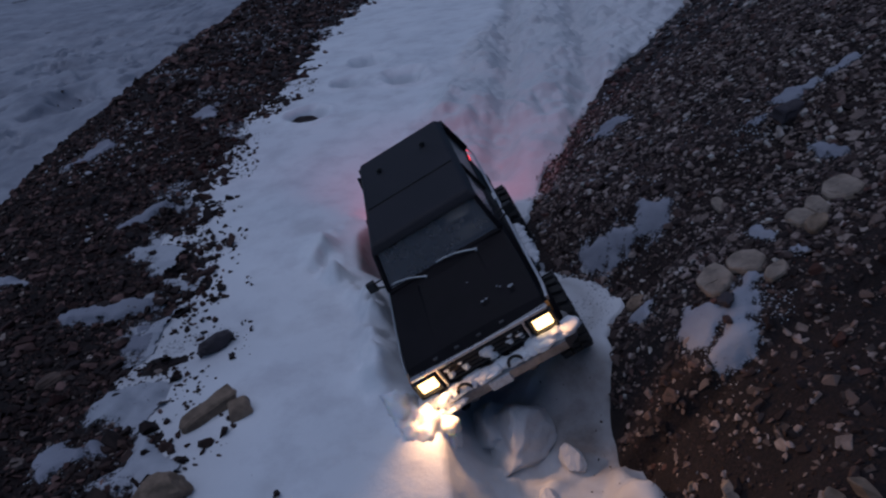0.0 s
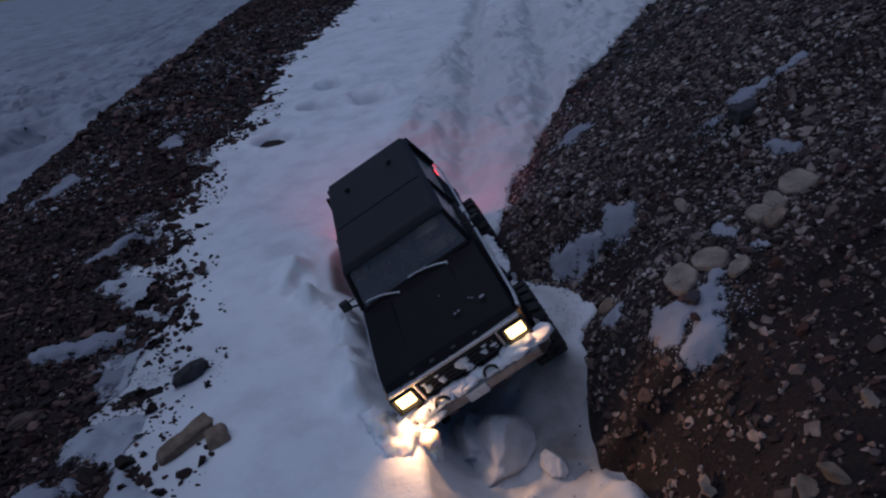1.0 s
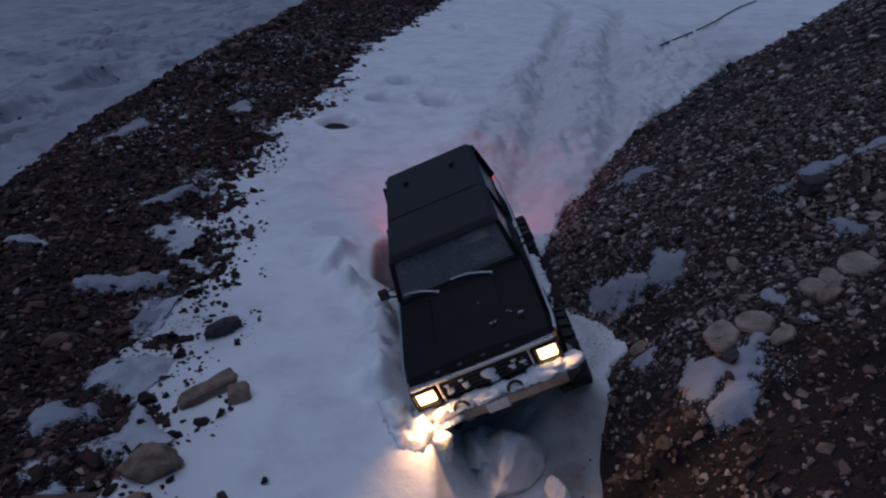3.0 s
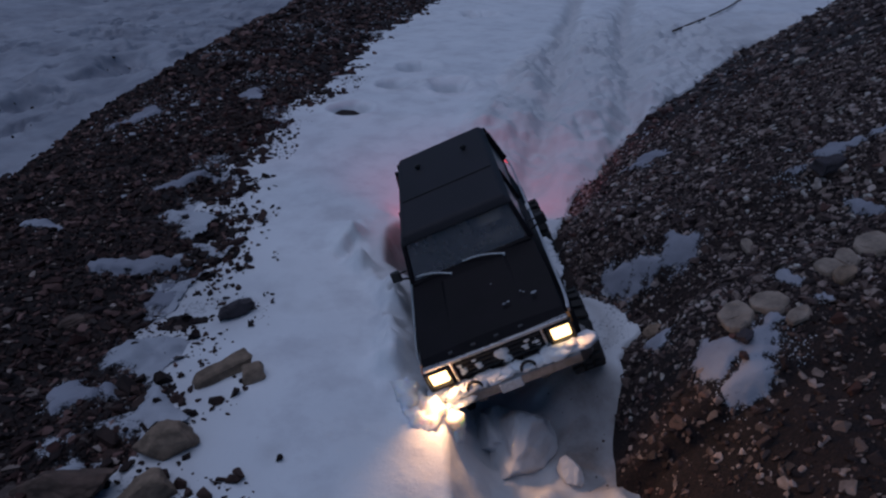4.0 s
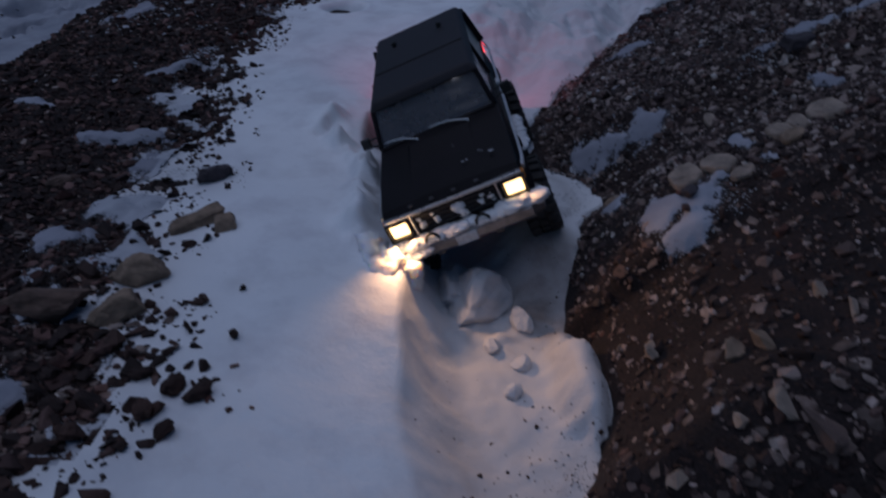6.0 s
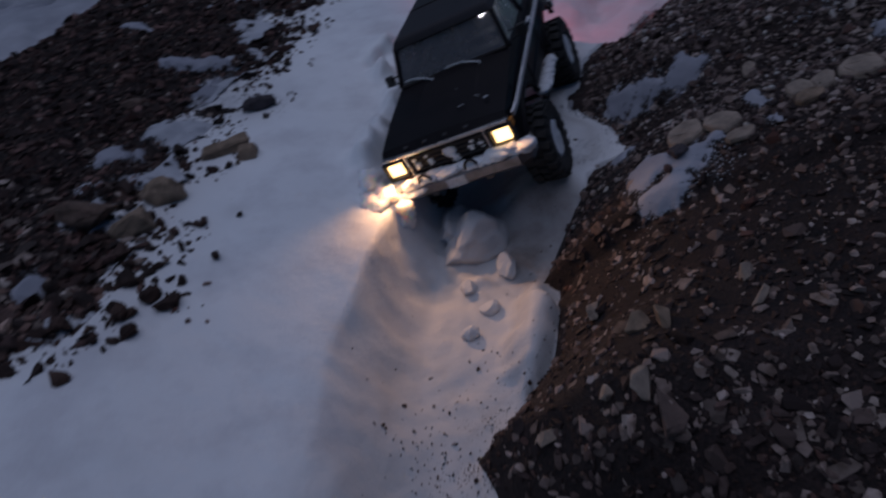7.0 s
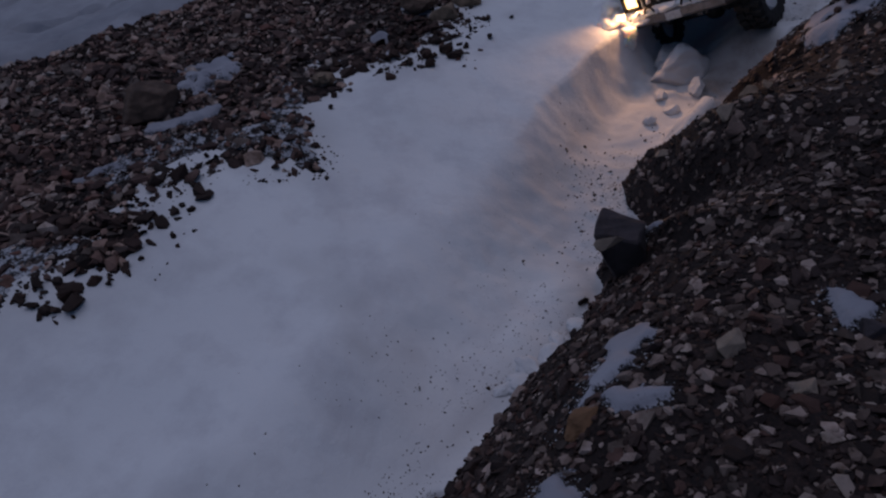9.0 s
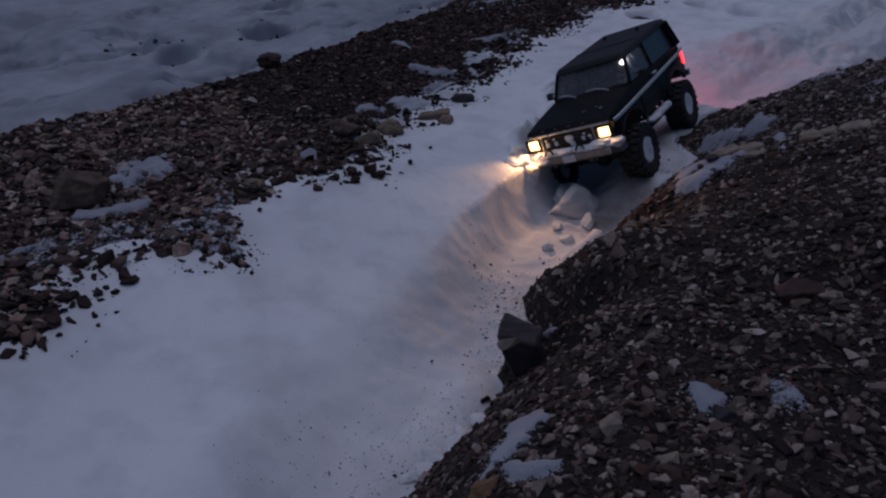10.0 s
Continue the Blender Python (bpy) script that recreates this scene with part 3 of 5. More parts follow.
ALLOY = plain("brushed_trim", (0.55, 0.55, 0.56), 0.45, 0.85, 0.15, 140)
STEEL = plain("dark_steel", (0.10, 0.10, 0.105), 0.5, 0.8, 0.3, 80)
AMBER = plain("amber_plastic", (0.55, 0.20, 0.03), 0.25, 0, 0.1)
FROST = plain("frosted_metal", (0.58, 0.60, 0.62), 0.6, 0.2, 0.2, 200)
LAMP = glowing("headlight_glow", (1.0, 0.66, 0.30), 4.0)
TAIL = glowing("taillight_glow", (1.0, 0.03, 0.04), 5.0)
CABLED = glowing("cab_led_glow", (0.88, 0.94, 1.0), 40.0)


def glass_material():
    m, n, l, p = material("tinted_window")
    p.inputs["Base Color"].default_value = (0.30, 0.30, 0.33, 1)
    p.inputs["Roughness"].default_value = 0.06
    p.inputs["Transmission Weight"].default_value = 0.72
    p.inputs["Specular IOR Level"].default_value = 0.25
    p.inputs["IOR"].default_value = 1.35
    smear = noise_tex(n, l, 40.0, 4)
    mr = n.new("ShaderNodeMapRange")
    mr.inputs["From Min"].default_value, mr.inputs["From Max"].default_value = 0.5, 0.75
    mr.inputs["To Min"].default_value, mr.inputs["To Max"].default_value = 0.15, 0.6
    l.new(smear.outputs["Fac"], mr.inputs["Value"])
    l.new(mr.outputs[0], p.inputs["Roughness"])
    return m


GLASS = glass_material()

FA, RA, WR = -0.158, 0.152, 0.060   # axles and tyre radius


def arch(y, r, z0, steps=12):
    """The edge of a wheel arch from front to rear, up over the tyre."""
    zc = 0.075
    a0 = math.asin(max(-1, min(1, (z0 - zc) / r)))
    return [(y - r * math.cos(a), zc + r * math.sin(a)) for a in np.linspace(a0, math.pi - a0, steps)]


def body_shell():
    """Sides with wheel arches, bonnet, wings, tailgate: one folded shell with thickness."""
    bm = bmesh.new()
    low = 0.112
    outline = [(-0.256, 0.125)] + [(-0.238, low + 0.004)] + arch(FA, 0.079, low) + [(-0.070, low - 0.002), (0.065, low - 0.002)] + arch(RA, 0.076, low)
    outline += [(0.250, low), (0.266, 0.118), (0.268, 0.150), (0.267, 0.186), (0.262, 0.196), (-0.080, 0.196), (-0.095, 0.197), (-0.180, 0.186), (-0.246, 0.176), (-0.258, 0.166)]

    def side_x(y, z):
        w = 0.109 - 0.010 * max(0.0, (abs(y + 0.0) - 0.20) / 0.07) ** 2
        if z > 0.165:
            w -= 0.35 * (z - 0.165)
        elif z < 0.14:
            w -= 0.12 * (0.14 - z)
        return w

    rings = {}
    for sgn in (1, -1):
        rings[sgn] = [bm.verts.new((sgn * side_x(y, z), y, z)) for y, z in outline]
        bm.faces.new(rings[sgn] if sgn > 0 else rings[sgn][::-1])
    n = len(outline)
    top0 = outline.index((0.262, 0.196))
    for i in range(n):
        j = (i + 1) % n
        y0, y1 = outline[i][0], outline[j][0]
        front = i == n - 1
        tail = outline[i] in ((0.266, 0.118), (0.268, 0.150), (0.267, 0.186))
        bonnet = i >= top0 + 1
        if front or tail or bonnet:
            a, b, c, d = rings[1][i], rings[1][j], rings[-1][j], rings[-1][i]
            # the top is divided across, so that it can be crowned
            prev_a, prev_b = a, b
            for k in range(1, 7):
                t = k / 6
                if k < 6:
                    crown = 0.004 * math.sin(math.pi * t) if bonnet else 0.0
                    ca = bm.verts.new(a.co.lerp(d.co, t) + Vector((0, 0, crown)))
                    cb = bm.verts.new(b.co.lerp(c.co, t) + Vector((0, 0, crown)))
                else:
                    ca, cb = d, c
                bm.faces.new((prev_a, ca, cb, prev_b))
                prev_a, prev_b = ca, cb
    bmesh.ops.remove_doubles(bm, verts=bm.verts[:], dist=0.0003)
    return bm


def greenhouse_points():
    """Corners of the cabin's glasshouse (half widths), low ring then high ring."""
    return dict(fl=(0.0955, -0.088, 0.199), ft=(0.086, -0.058, 0.254), rt=(0.084, 0.240, 0.262), rl=(0.098, 0.263, 0.194))


def pillar(bm, a, b, w, d):
    """A slim four-sided post from a to b."""
    a, b = Vector(a), Vector(b)
    q = (b - a).to_track_quat("Z", "Y").to_matrix().to_4x4()
    box(bm, -w / 2, w / 2, -d / 2, d / 2, -(b - a).length / 2, (b - a).length / 2, 0.001, 1, Matrix.Translation((a + b) / 2) @ q)


def panel(bm, corners, thick):
    """A flat plate with the given corners, thickened inward along its normal."""
    pts = [Vector(c) for c in corners]
    n = (pts[1] - pts[0]).cross(pts[2] - pts[0]).normalized()
    hi = [bm.verts.new(p) for p in pts]
    lo = [bm.verts.new(p - n * thick) for p in pts]
    k = len(pts)
    bm.faces.new(hi)
    bm.faces.new(lo[::-1])
    for i in range(k):
        j = (i + 1) % k
        bm.faces.new((hi[i], lo[i], lo[j], hi[j]))


def between(a, b, t):
    return tuple(p + (q - p) * t for p, q in zip(a, b))


def build_truck():
    truck = new("toy_truck")
    tagged(truck, "black model off-road truck, headlights lit, tilted in a snow trough", "toy truck")
    body = new("body", mesh_of("body", body_shell(), BLACK))
    body.parent = truck
    th = body.modifiers.new("thickness", "SOLIDIFY")
    th.thickness, th.offset = 0.003, -1
    bv = body.modifiers.new("rounding", "BEVEL")
    bv.width, bv.segments, bv.limit_method, bv.angle_limit = 0.004, 2, "ANGLE", radians(38)
    g = greenhouse_points()
    mir = lambda p: (-p[0], p[1], p[2])

    # bonnet relief: a raised centre panel
    bm = bmesh.new()
    hull8(bm, [(-0.062, -0.238, 0.177), (0.062, -0.238, 0.177), (0.058, -0.105, 0.1935), (-0.058, -0.105, 0.1935)],
          [(-0.052, -0.226, 0.1818), (0.052, -0.226, 0.1818), (0.048, -0.114, 0.2000), (-0.048, -0.114, 0.2000)], 0.0015)
    part("bonnet_panel", bm, BLACK, body)

    # roof: crowned slab with rounded edges and a drip lip
    bm = bmesh.new()
    hull8(bm, [(-0.0925, -0.068, 0.251), (0.0925, -0.068, 0.251), (0.0905, 0.248, 0.257), (-0.0905, 0.248, 0.257)],
          [(-0.082, -0.058, 0.266), (0.082, -0.058, 0.266), (0.080, 0.236, 0.272), (-0.080, 0.236, 0.272)], 0.006, 3)
    roof = part("roof", bm, ROOF, truck, "matt black hardtop roof", False)
    bm = bmesh.new()
    box(bm, -0.079, 0.079, 0.050, 0.0515, 0.2675, 0.2702, 0.0005, 1)
    part("roof_seam", bm, MATT, roof)
    for kx, ky in ((-0.044, 0.160), (0.044, 0.160)):
        bm = bmesh.new()
        tube(bm, (kx, ky, 0.266), (kx, ky, 0.279), 0.0032, 10)
        tube(bm, (kx, ky, 0.2735), (kx, ky, 0.2775), 0.0052, 12)
        part("body_post", bm, MATT, roof, "black body mounting post with its clip")

    # glasshouse: posts, quarter panels, tailgate
    bm = bmesh.new()
    for f in (lambda p: p, mir):
        pillar(bm, f(g["fl"]), f(g["ft"]), 0.007, 0.007)
        pillar(bm, f((0.0990, 0.045, 0.196)), f((0.086, 0.045, 0.257)), 0.005, 0.010)
        pillar(bm, f((0.0990, 0.215, 0.196)), f((0.085, 0.205, 0.260)), 0.005, 0.022)
        pillar(bm, f((0.0985, 0.256, 0.194)), f((0.0845, 0.238, 0.260)), 0.006, 0.014)
        pillar(bm, f((0.0970, -0.085, 0.198)), f((0.0985, 0.258, 0.196)), 0.006, 0.005)
    box(bm, -0.095, 0.095, -0.096, -0.086, 0.195, 0.201, 0.002)
    box(bm, -0.094, 0.094, 0.254, 0.264, 0.190, 0.203, 0.002)
    part("window_frame", bm, BLACK, truck)

    def pane(name, corners):
        bm = bmesh.new()
        panel(bm, corners, 0.0012)
        ob = part(name, bm, GLASS, truck, "dark tinted window with frost smears")
        return ob

    pane("windscreen", [mir(g["fl"]), g["fl"], g["ft"], mir(g["ft"])])
    pane("rear_window", [(0.093, 0.2600, 0.203), (-0.093, 0.2600, 0.203), (-0.080, 0.2415, 0.259), (0.080, 0.2415, 0.259)])
    for sgn in (1, -1):
        q = lambda x, y, z: (sgn * x, y, z)
        pane("door_window", [q(0.0970, -0.078, 0.198), q(0.0985, 0.042, 0.198), q(0.0862, 0.042, 0.256), q(0.0862, -0.052, 0.255)][::sgn])
        bm = bmesh.new()
        panel(bm, [q(0.0990, 0.050, 0.196), q(0.0990, 0.252, 0.196), q(0.0855, 0.238, 0.259), q(0.0862, 0.050, 0.257)][::sgn], 0.002)
        part("quarter_window", bm, plain("smoked_window", (0.030, 0.030, 0.036), 0.30, 0, 0.25, 40, 0.6), truck, "smoked black rear side window")
        # side trim strip
        bm = bmesh.new()
        ys = np.linspace(-0.240, 0.262, 40)
        prev = None
        for y in ys:
            w = 0.1095 - 0.010 * max(0.0, (abs(y) - 0.20) / 0.07) ** 2 + 0.0005
            zc = 0.163 + 0.017 * (y + 0.240) / 0.502
            ring = [bm.verts.new((sgn * (w - 0.001), y, zc - 0.0045)), bm.verts.new((sgn * (w + 0.0016), y, zc - 0.0028)), bm.verts.new((sgn * (w + 0.0016), y, zc + 0.0028)), bm.verts.new((sgn * (w - 0.002), y, zc + 0.0045))]
            if prev:
                for k in range(4):
                    bm.faces.new((prev[k], prev[(k + 1) % 4], ring[(k + 1) % 4], ring[k]))
            else:
                bm.faces.new(ring)
            prev = ring
        bm.faces.new(prev)
        part("side_trim", bm, ALLOY, body, "bright metal trim strip along the side")
        # door seams and handle
        for y in (-0.078, 0.048):
            bm = bmesh.new()
            box(bm, sgn * 0.1085 - 0.0010, sgn * 0.1085 + 0.0010, y - 0.0007, y + 0.0007, 0.118, 0.160, 0.0)
            part("door_seam", bm, MATT, body)
        bm = bmesh.new()
        box(bm, sgn * 0.1085 - 0.003, sgn * 0.1085 + 0.003, 0.018, 0.040, 0.1825, 0.1865, 0.001, 1)
        part("door_handle", bm, FROST, body, "pale door handle")
        # mirror
        bm = bmesh.new()
        tube(bm, (sgn * 0.100, -0.070, 0.199), (sgn * 0.119, -0.066, 0.204), 0.0018, 8)
        tube(bm, (sgn * 0.100, -0.070, 0.214), (sgn * 0.119, -0.066, 0.212), 0.0015, 8)
        hull8(bm, [(sgn * 0.112, -0.072, 0.200), (sgn * 0.128, -0.069, 0.200), (sgn * 0.128, -0.061, 0.200), (sgn * 0.112, -0.061, 0.200)],
              [(sgn * 0.112, -0.071, 0.217), (sgn * 0.127, -0.068, 0.217), (sgn * 0.127, -0.061, 0.217), (sgn * 0.112, -0.061, 0.217)], 0.002)
        part("door_mirror", bm, MATT, truck, "black door mirror")
        # arch flares
        for ya, r in ((FA, 0.079), (RA, 0.076)):
            bm = bmesh.new()
            pts = arch(ya, r, 0.112, 18)
            prev = None
            for y, z in pts:
                dy, dz = (y - ya) / r, (z - 0.075) / r
                w = 0.1085 - 0.010 * max(0.0, (abs(y) - 0.20) / 0.07) ** 2
                ring = [bm.verts.new((sgn * (w - 0.002), y - dy * 0.001, z - dz * 0.001)), bm.verts.new((sgn * (w + 0.004), y - dy * 0.001, z - dz * 0.001)),
                        bm.verts.new((sgn * (w + 0.004), y + dy * 0.003, z + dz * 0.003)), bm.verts.new((sgn * (w - 0.002), y + dy * 0.007, z + dz * 0.007))]
                if prev:
                    for k in range(4):
                        bm.faces.new((prev[k], prev[(k + 1) % 4], ring[(k + 1) % 4], ring[k]))
                prev = ring
            part("arch_flare", bm, BLACK, body)
        # rock slider under the door
        bm = bmesh.new()
        tube(bm, (sgn * 0.110, -0.072, 0.088), (sgn * 0.110, 0.066, 0.088), 0.006, 10)
        for y in (-0.05, 0.0, 0.045):
            tube(bm, (sgn * 0.110, y, 0.088), (sgn * 0.055, y, 0.086), 0.004, 8)
        part("rock_slider", bm, MATT, truck, "black tubular side step")

    # front: recessed grille, bars, chrome surround
    bm = bmesh.new()
    box(bm, -0.098, 0.098, -0.252, -0.246, 0.126, 0.170, 0.001, 1)
    grille = part("grille", bm, MATT, truck, "black slatted grille caked with snow")
    for k in range(6):
        bm = bmesh.new()
        x = -0.050 + 0.020 * k
        box(bm, x - 0.0016, x + 0.0016, -0.2570, -0.251, 0.131, 0.162, 0.0006, 1)
        part("slat", bm, MATT, grille)
    for z in (0.136, 0.143, 0.150, 0.157):
        bm = bmesh.new()
        box(bm, -0.060, 0.060, -0.2582, -0.251, z - 0.0019, z + 0.0019, 0.0006, 1)
        part("crossbar", bm, MATT, grille)
    for x0, x1, z0, z1 in ((-0.102, 0.102, 0.1645, 0.1695), (-0.066, -0.062, 0.128, 0.166), (0.062, 0.066, 0.128, 0.166), (-0.102, 0.102, 0.125, 0.129)):
        bm = bmesh.new()
        box(bm, x0, x1, -0.262, -0.252, z0, z1, 0.0015)
        part("grille_surround", bm, CHROME, grille, "chrome grille surround")
    for x in (-0.058, -0.026, 0.007, 0.041):
        bm = bmesh.new()
        box(bm, x - 0.0035, x + 0.0035, -0.2600, -0.2555, 0.1695, 0.1725, 0.0008, 1, Matrix.Translation((0, 0.006, 0.0035)))
        part("bonnet_badge", bm, STEEL, body, "small raised metal badge block")

    lamps = []
    for sgn in (1, -1):
        x = sgn * 0.0865
        bm = bmesh.new()
        for a, b, c, d in ((-0.0180, 0.0180, 0.0118, 0.0150), (-0.0180, 0.0180, -0.0150, -0.0118), (-0.0180, -0.0145, -0.0118, 0.0118), (0.0145, 0.0180, -0.0118, 0.0118)):
            box(bm, x + a, x + b, -0.2640, -0.2480, 0.1480 + c, 0.1480 + d, 0.0008, 1)
        lamp = part("headlight", bm, MATT, truck, "square headlight in a black bezel, lit warm white")
        bm = bmesh.new()
        box(bm, x - 0.0128, x + 0.0128, -0.2600, -0.2520, 0.1375, 0.1585, 0.003)
        part("lens", bm, LAMP, lamp, "glowing warm lens")
        bm = bmesh.new()
        box(bm, sgn * 0.103 - 0.003, sgn * 0.103 + 0.003, -0.256, -0.244, 0.152, 0.164, 0.001, 1)
        part("marker_lamp", bm, AMBER, truck, "amber marker lamp")
        bm = bmesh.new()
        box(bm, x - 0.016, x + 0.016, -0.2585, -0.250, 0.1265, 0.1325, 0.0012, 1)
        part("turn_lamp", bm, AMBER, truck, "amber turn lamp below the headlight")
        bm = bmesh.new()
        box(bm, sgn * 0.094 - 0.005, sgn * 0.094 + 0.005, 0.264, 0.2715, 0.138, 0.176, 0.0015, 1)
        part("tail_lamp", bm, TAIL, truck, "glowing red tail lamp")
        lamps.append(x)

    # bumpers
    bm = bmesh.new()
    pts = [(-0.118, -0.235), (-0.116, -0.262), (-0.100, -0.274), (0.100, -0.274), (0.116, -0.262), (0.118, -0.235)]
    prev = None
    for px, py in pts:
        ring = [bm.verts.new((px, py, 0.100)), bm.verts.new((px * 0.99, py - 0.004, 0.105)), bm.verts.new((px * 0.99, py - 0.004, 0.118)), bm.verts.new((px, py, 0.122)),
                bm.verts.new((px * 0.95, py + 0.010, 0.122)), bm.verts.new((px * 0.95, py + 0.010, 0.100))]
        if prev:
            for k in range(6):
                bm.faces.new((prev[k], prev[(k + 1) % 6], ring[(k + 1) % 6], ring[k]))
        else:
            bm.faces.new(ring)
        prev = ring
    bm.faces.new(prev)
    bumper = part("front_bumper", bm, plain("dirty_chrome", (0.24, 0.235, 0.235), 0.42, 1.0, 0.35, 60), truck, "chrome front bumper with snow on it")
    bm = bmesh.new()
    box(bm, -0.016, 0.016, -0.2805, -0.277, 0.102, 0.118, 0.002, 2)
    part("number_plate", bm, FROST, bumper, "blank pale plate")
    for x in (-0.046, 0.030):
        bm = bmesh.new()
        for k in range(7):
            a, b = math.pi * k / 6, math.pi * (k + 1) / 6
            if k < 6:
                tube(bm, (x + 0.010 * math.cos(a), -0.276, 0.124 + 0.012 * math.sin(a)), (x + 0.010 * math.cos(b), -0.276, 0.124 + 0.012 * math.sin(b)), 0.0022, 8)
        part("tow_hook", bm, MATT, bumper, "black tow hook")
    bm = bmesh.new()
    box(bm, -0.104, 0.104, 0.268, 0.282, 0.104, 0.120, 0.003)
    part("rear_bumper", bm, CHROME, truck, "chrome rear bumper")
    for x in (-0.045, 0.045):
        bm = bmesh.new()
        box(bm, x - 0.006, x + 0.006, -0.270, -0.20, 0.092, 0.104, 0.002)
        part("bumper_mount", bm, STEEL, truck)

    # wipers: bowed arms that rest on the scuttle
    for a, b in (((-0.090, -0.082, 0.2045), (-0.034, -0.104, 0.2005)), ((-0.012, -0.089, 0.2035), (0.050, -0.108, 0.2005))):
        bm = bmesh.new()
        rise = lambda t: Vector((0, 0, 0.0045 * math.sin(math.pi * t)))
        pts = [Vector(a).lerp(Vector(b), t) + rise(t) for t in (0, 0.25, 0.5, 0.75, 1.0)]
        for p, q in zip(pts, pts[1:]):
            tube(bm, p, q, 0.0013, 8)
        tube(bm, pts[-1] - Vector((0, 0, 0.006)), pts[-1] + Vector((0, 0, 0.001)), 0.0022, 8)
        part("wiper", bm, FROST, truck, "frosted wiper arm")

    # chassis
    for x in (-0.040, 0.040):
        bm = bmesh.new()
        box(bm, x - 0.006, x + 0.006, -0.240, 0.255, 0.082, 0.104, 0.002)
        part("chassis_rail", bm, STEEL, truck)
    bm = bmesh.new()
    hull8(bm, [(-0.034, -0.06, 0.066), (0.034, -0.06, 0.066), (0.034, 0.06, 0.066), (-0.034, 0.06, 0.066)], [(-0.040, -0.07, 0.100), (0.040, -0.07, 0.100), (0.040, 0.07, 0.100), (-0.040, 0.07, 0.100)], 0.004)
    part("gearbox", bm, MATT, truck)
    for ya in (FA, RA):
        bm = bmesh.new()
        tube(bm, (-0.085, ya, 0.060), (0.085, ya, 0.060), 0.008, 12)
        bmesh.ops.create_uvsphere(bm, u_segments=14, v_segments=10, radius=0.020, matrix=Matrix.Translation((0.018, ya, 0.060)))
        part("axle", bm, MATT, truck)
        for x in (-0.055, 0.055):
            bm = bmesh.new()
            tube(bm, (x, ya, 0.066), (x * 0.85, ya + (0.02 if ya < 0 else -0.02), 0.135), 0.007, 10)
            tube(bm, (x, ya, 0.062), (x * 0.85, ya + (0.02 if ya < 0 else -0.02), 0.140), 0.003, 8)
            part("shock_absorber", bm, STEEL, truck)
            bm = bmesh.new()
            tube(bm, (x * 0.8, ya, 0.052), (x * 0.6, ya * 0.35, 0.072), 0.003, 8)
            part("suspension_link", bm, STEEL, truck)

    # cabin: tray with seats, a small white lamp
    bm = bmesh.new()
    box(bm, -0.090, 0.090, -0.080, 0.240, 0.176, 0.184, 0.002)
    box(bm, -0.086, 0.086, -0.078, -0.050, 0.184, 0.203, 0.004)
    part("cabin_tray", bm, MATT, truck)
    for x in (-0.042, 0.042):
        bm = bmesh.new()
        box(bm, x - 0.024, x + 0.024, 0.000, 0.045, 0.184, 0.200, 0.005)
        box(bm, x - 0.024, x + 0.024, 0.040, 0.054, 0.190, 0.236, 0.005)
        part("seat", bm, MATT, truck)
    bm = bmesh.new()
    bmesh.ops.create_uvsphere(bm, u_segments=12, v_segments=8, radius=0.0048, matrix=Matrix.Translation((0.046, 0.020, 0.2290)))
    part("cabin_led", bm, CABLED, truck, "bright white cabin lamp")
    bm = bmesh.new()
    box(bm, 0.034, 0.058, 0.034, 0.046, 0.204, 0.224, 0.002)
    part("receiver_box", bm, MATT, truck)

    # wheels
    tyre_profile = [(-0.0225, 0.034), (-0.0235, 0.040), (-0.0245, 0.048), (-0.0225, 0.0545), (-0.018, 0.0565), (-0.006, 0.0572), (0.006, 0.0572), (0.018, 0.0565), (0.0225, 0.0545), (0.0245, 0.048), (0.0235, 0.040), (0.0225, 0.034)]
    bm = lathe(bmesh.new(), tyre_profile, 40)
    for f in bm.faces:
        f.smooth = True
    lugs = 22
    for k in range(lugs):
        for row, (x0, x1, off, slant) in enumerate(((-0.0235, -0.008, 0.0, 0.25), (-0.006, 0.006, 0.5, -0.3), (0.008, 0.0235, 0.0, -0.25))):
            a = 2 * math.pi * (k + off) / lugs
            m = Matrix.Rotation(a, 4, "X") @ Matrix.Translation((0, 0, 0.0578)) @ Matrix.Rotation(slant, 4, "Z")
            box(bm, x0, x1, -0.0052, 0.0052, -0.003, 0.0034, 0.0008, 1, m)
        for sx in (-1, 1):
            a = 2 * math.pi * (k + 0.25) / lugs
            m = Matrix.Rotation(a, 4, "X") @ Matrix.Translation((sx * 0.0238, 0, 0.0505))
            box(bm, -0.0014, 0.0014, -0.0040, 0.0040, -0.0050, 0.0050, 0.0005, 1, m)
    tyre_me = mesh_of("tyre", bm, RUBBER)
    rim_me = mesh_of("rim", lathe(bmesh.new(), [(-0.021, 0.0355), (0.0225, 0.0355), (0.0235, 0.0335), (0.0215, 0.0315), (0.012, 0.0300), (0.006, 0.018), (0.012, 0.010), (0.015, 0.008), (0.0155, 0.0)], 32), MATT, True)
    bm = lathe(bmesh.new(), [(0.010, 0.0308), (0.0195, 0.0300), (0.0215, 0.024), (0.0190, 0.014), (0.0205, 0.006), (0.0200, 0.0)], 28)
    for v in bm.verts:
        v.co.x += 0.004 * noise.noise(v.co * 90)
    snow_me = mesh_of("rim_snow", bm, SNOW, True)
    for sgn in (1, -1):
        for ya in (FA, RA):
            hub = new("wheel")
            hub.parent = truck
            hub.matrix_basis = pose(sgn * 0.104, ya, 0.060, 23 * ya * 10, 0, 0 if sgn > 0 else 180)
            tagged(hub, "knobbly black tyre on a rim packed with snow")
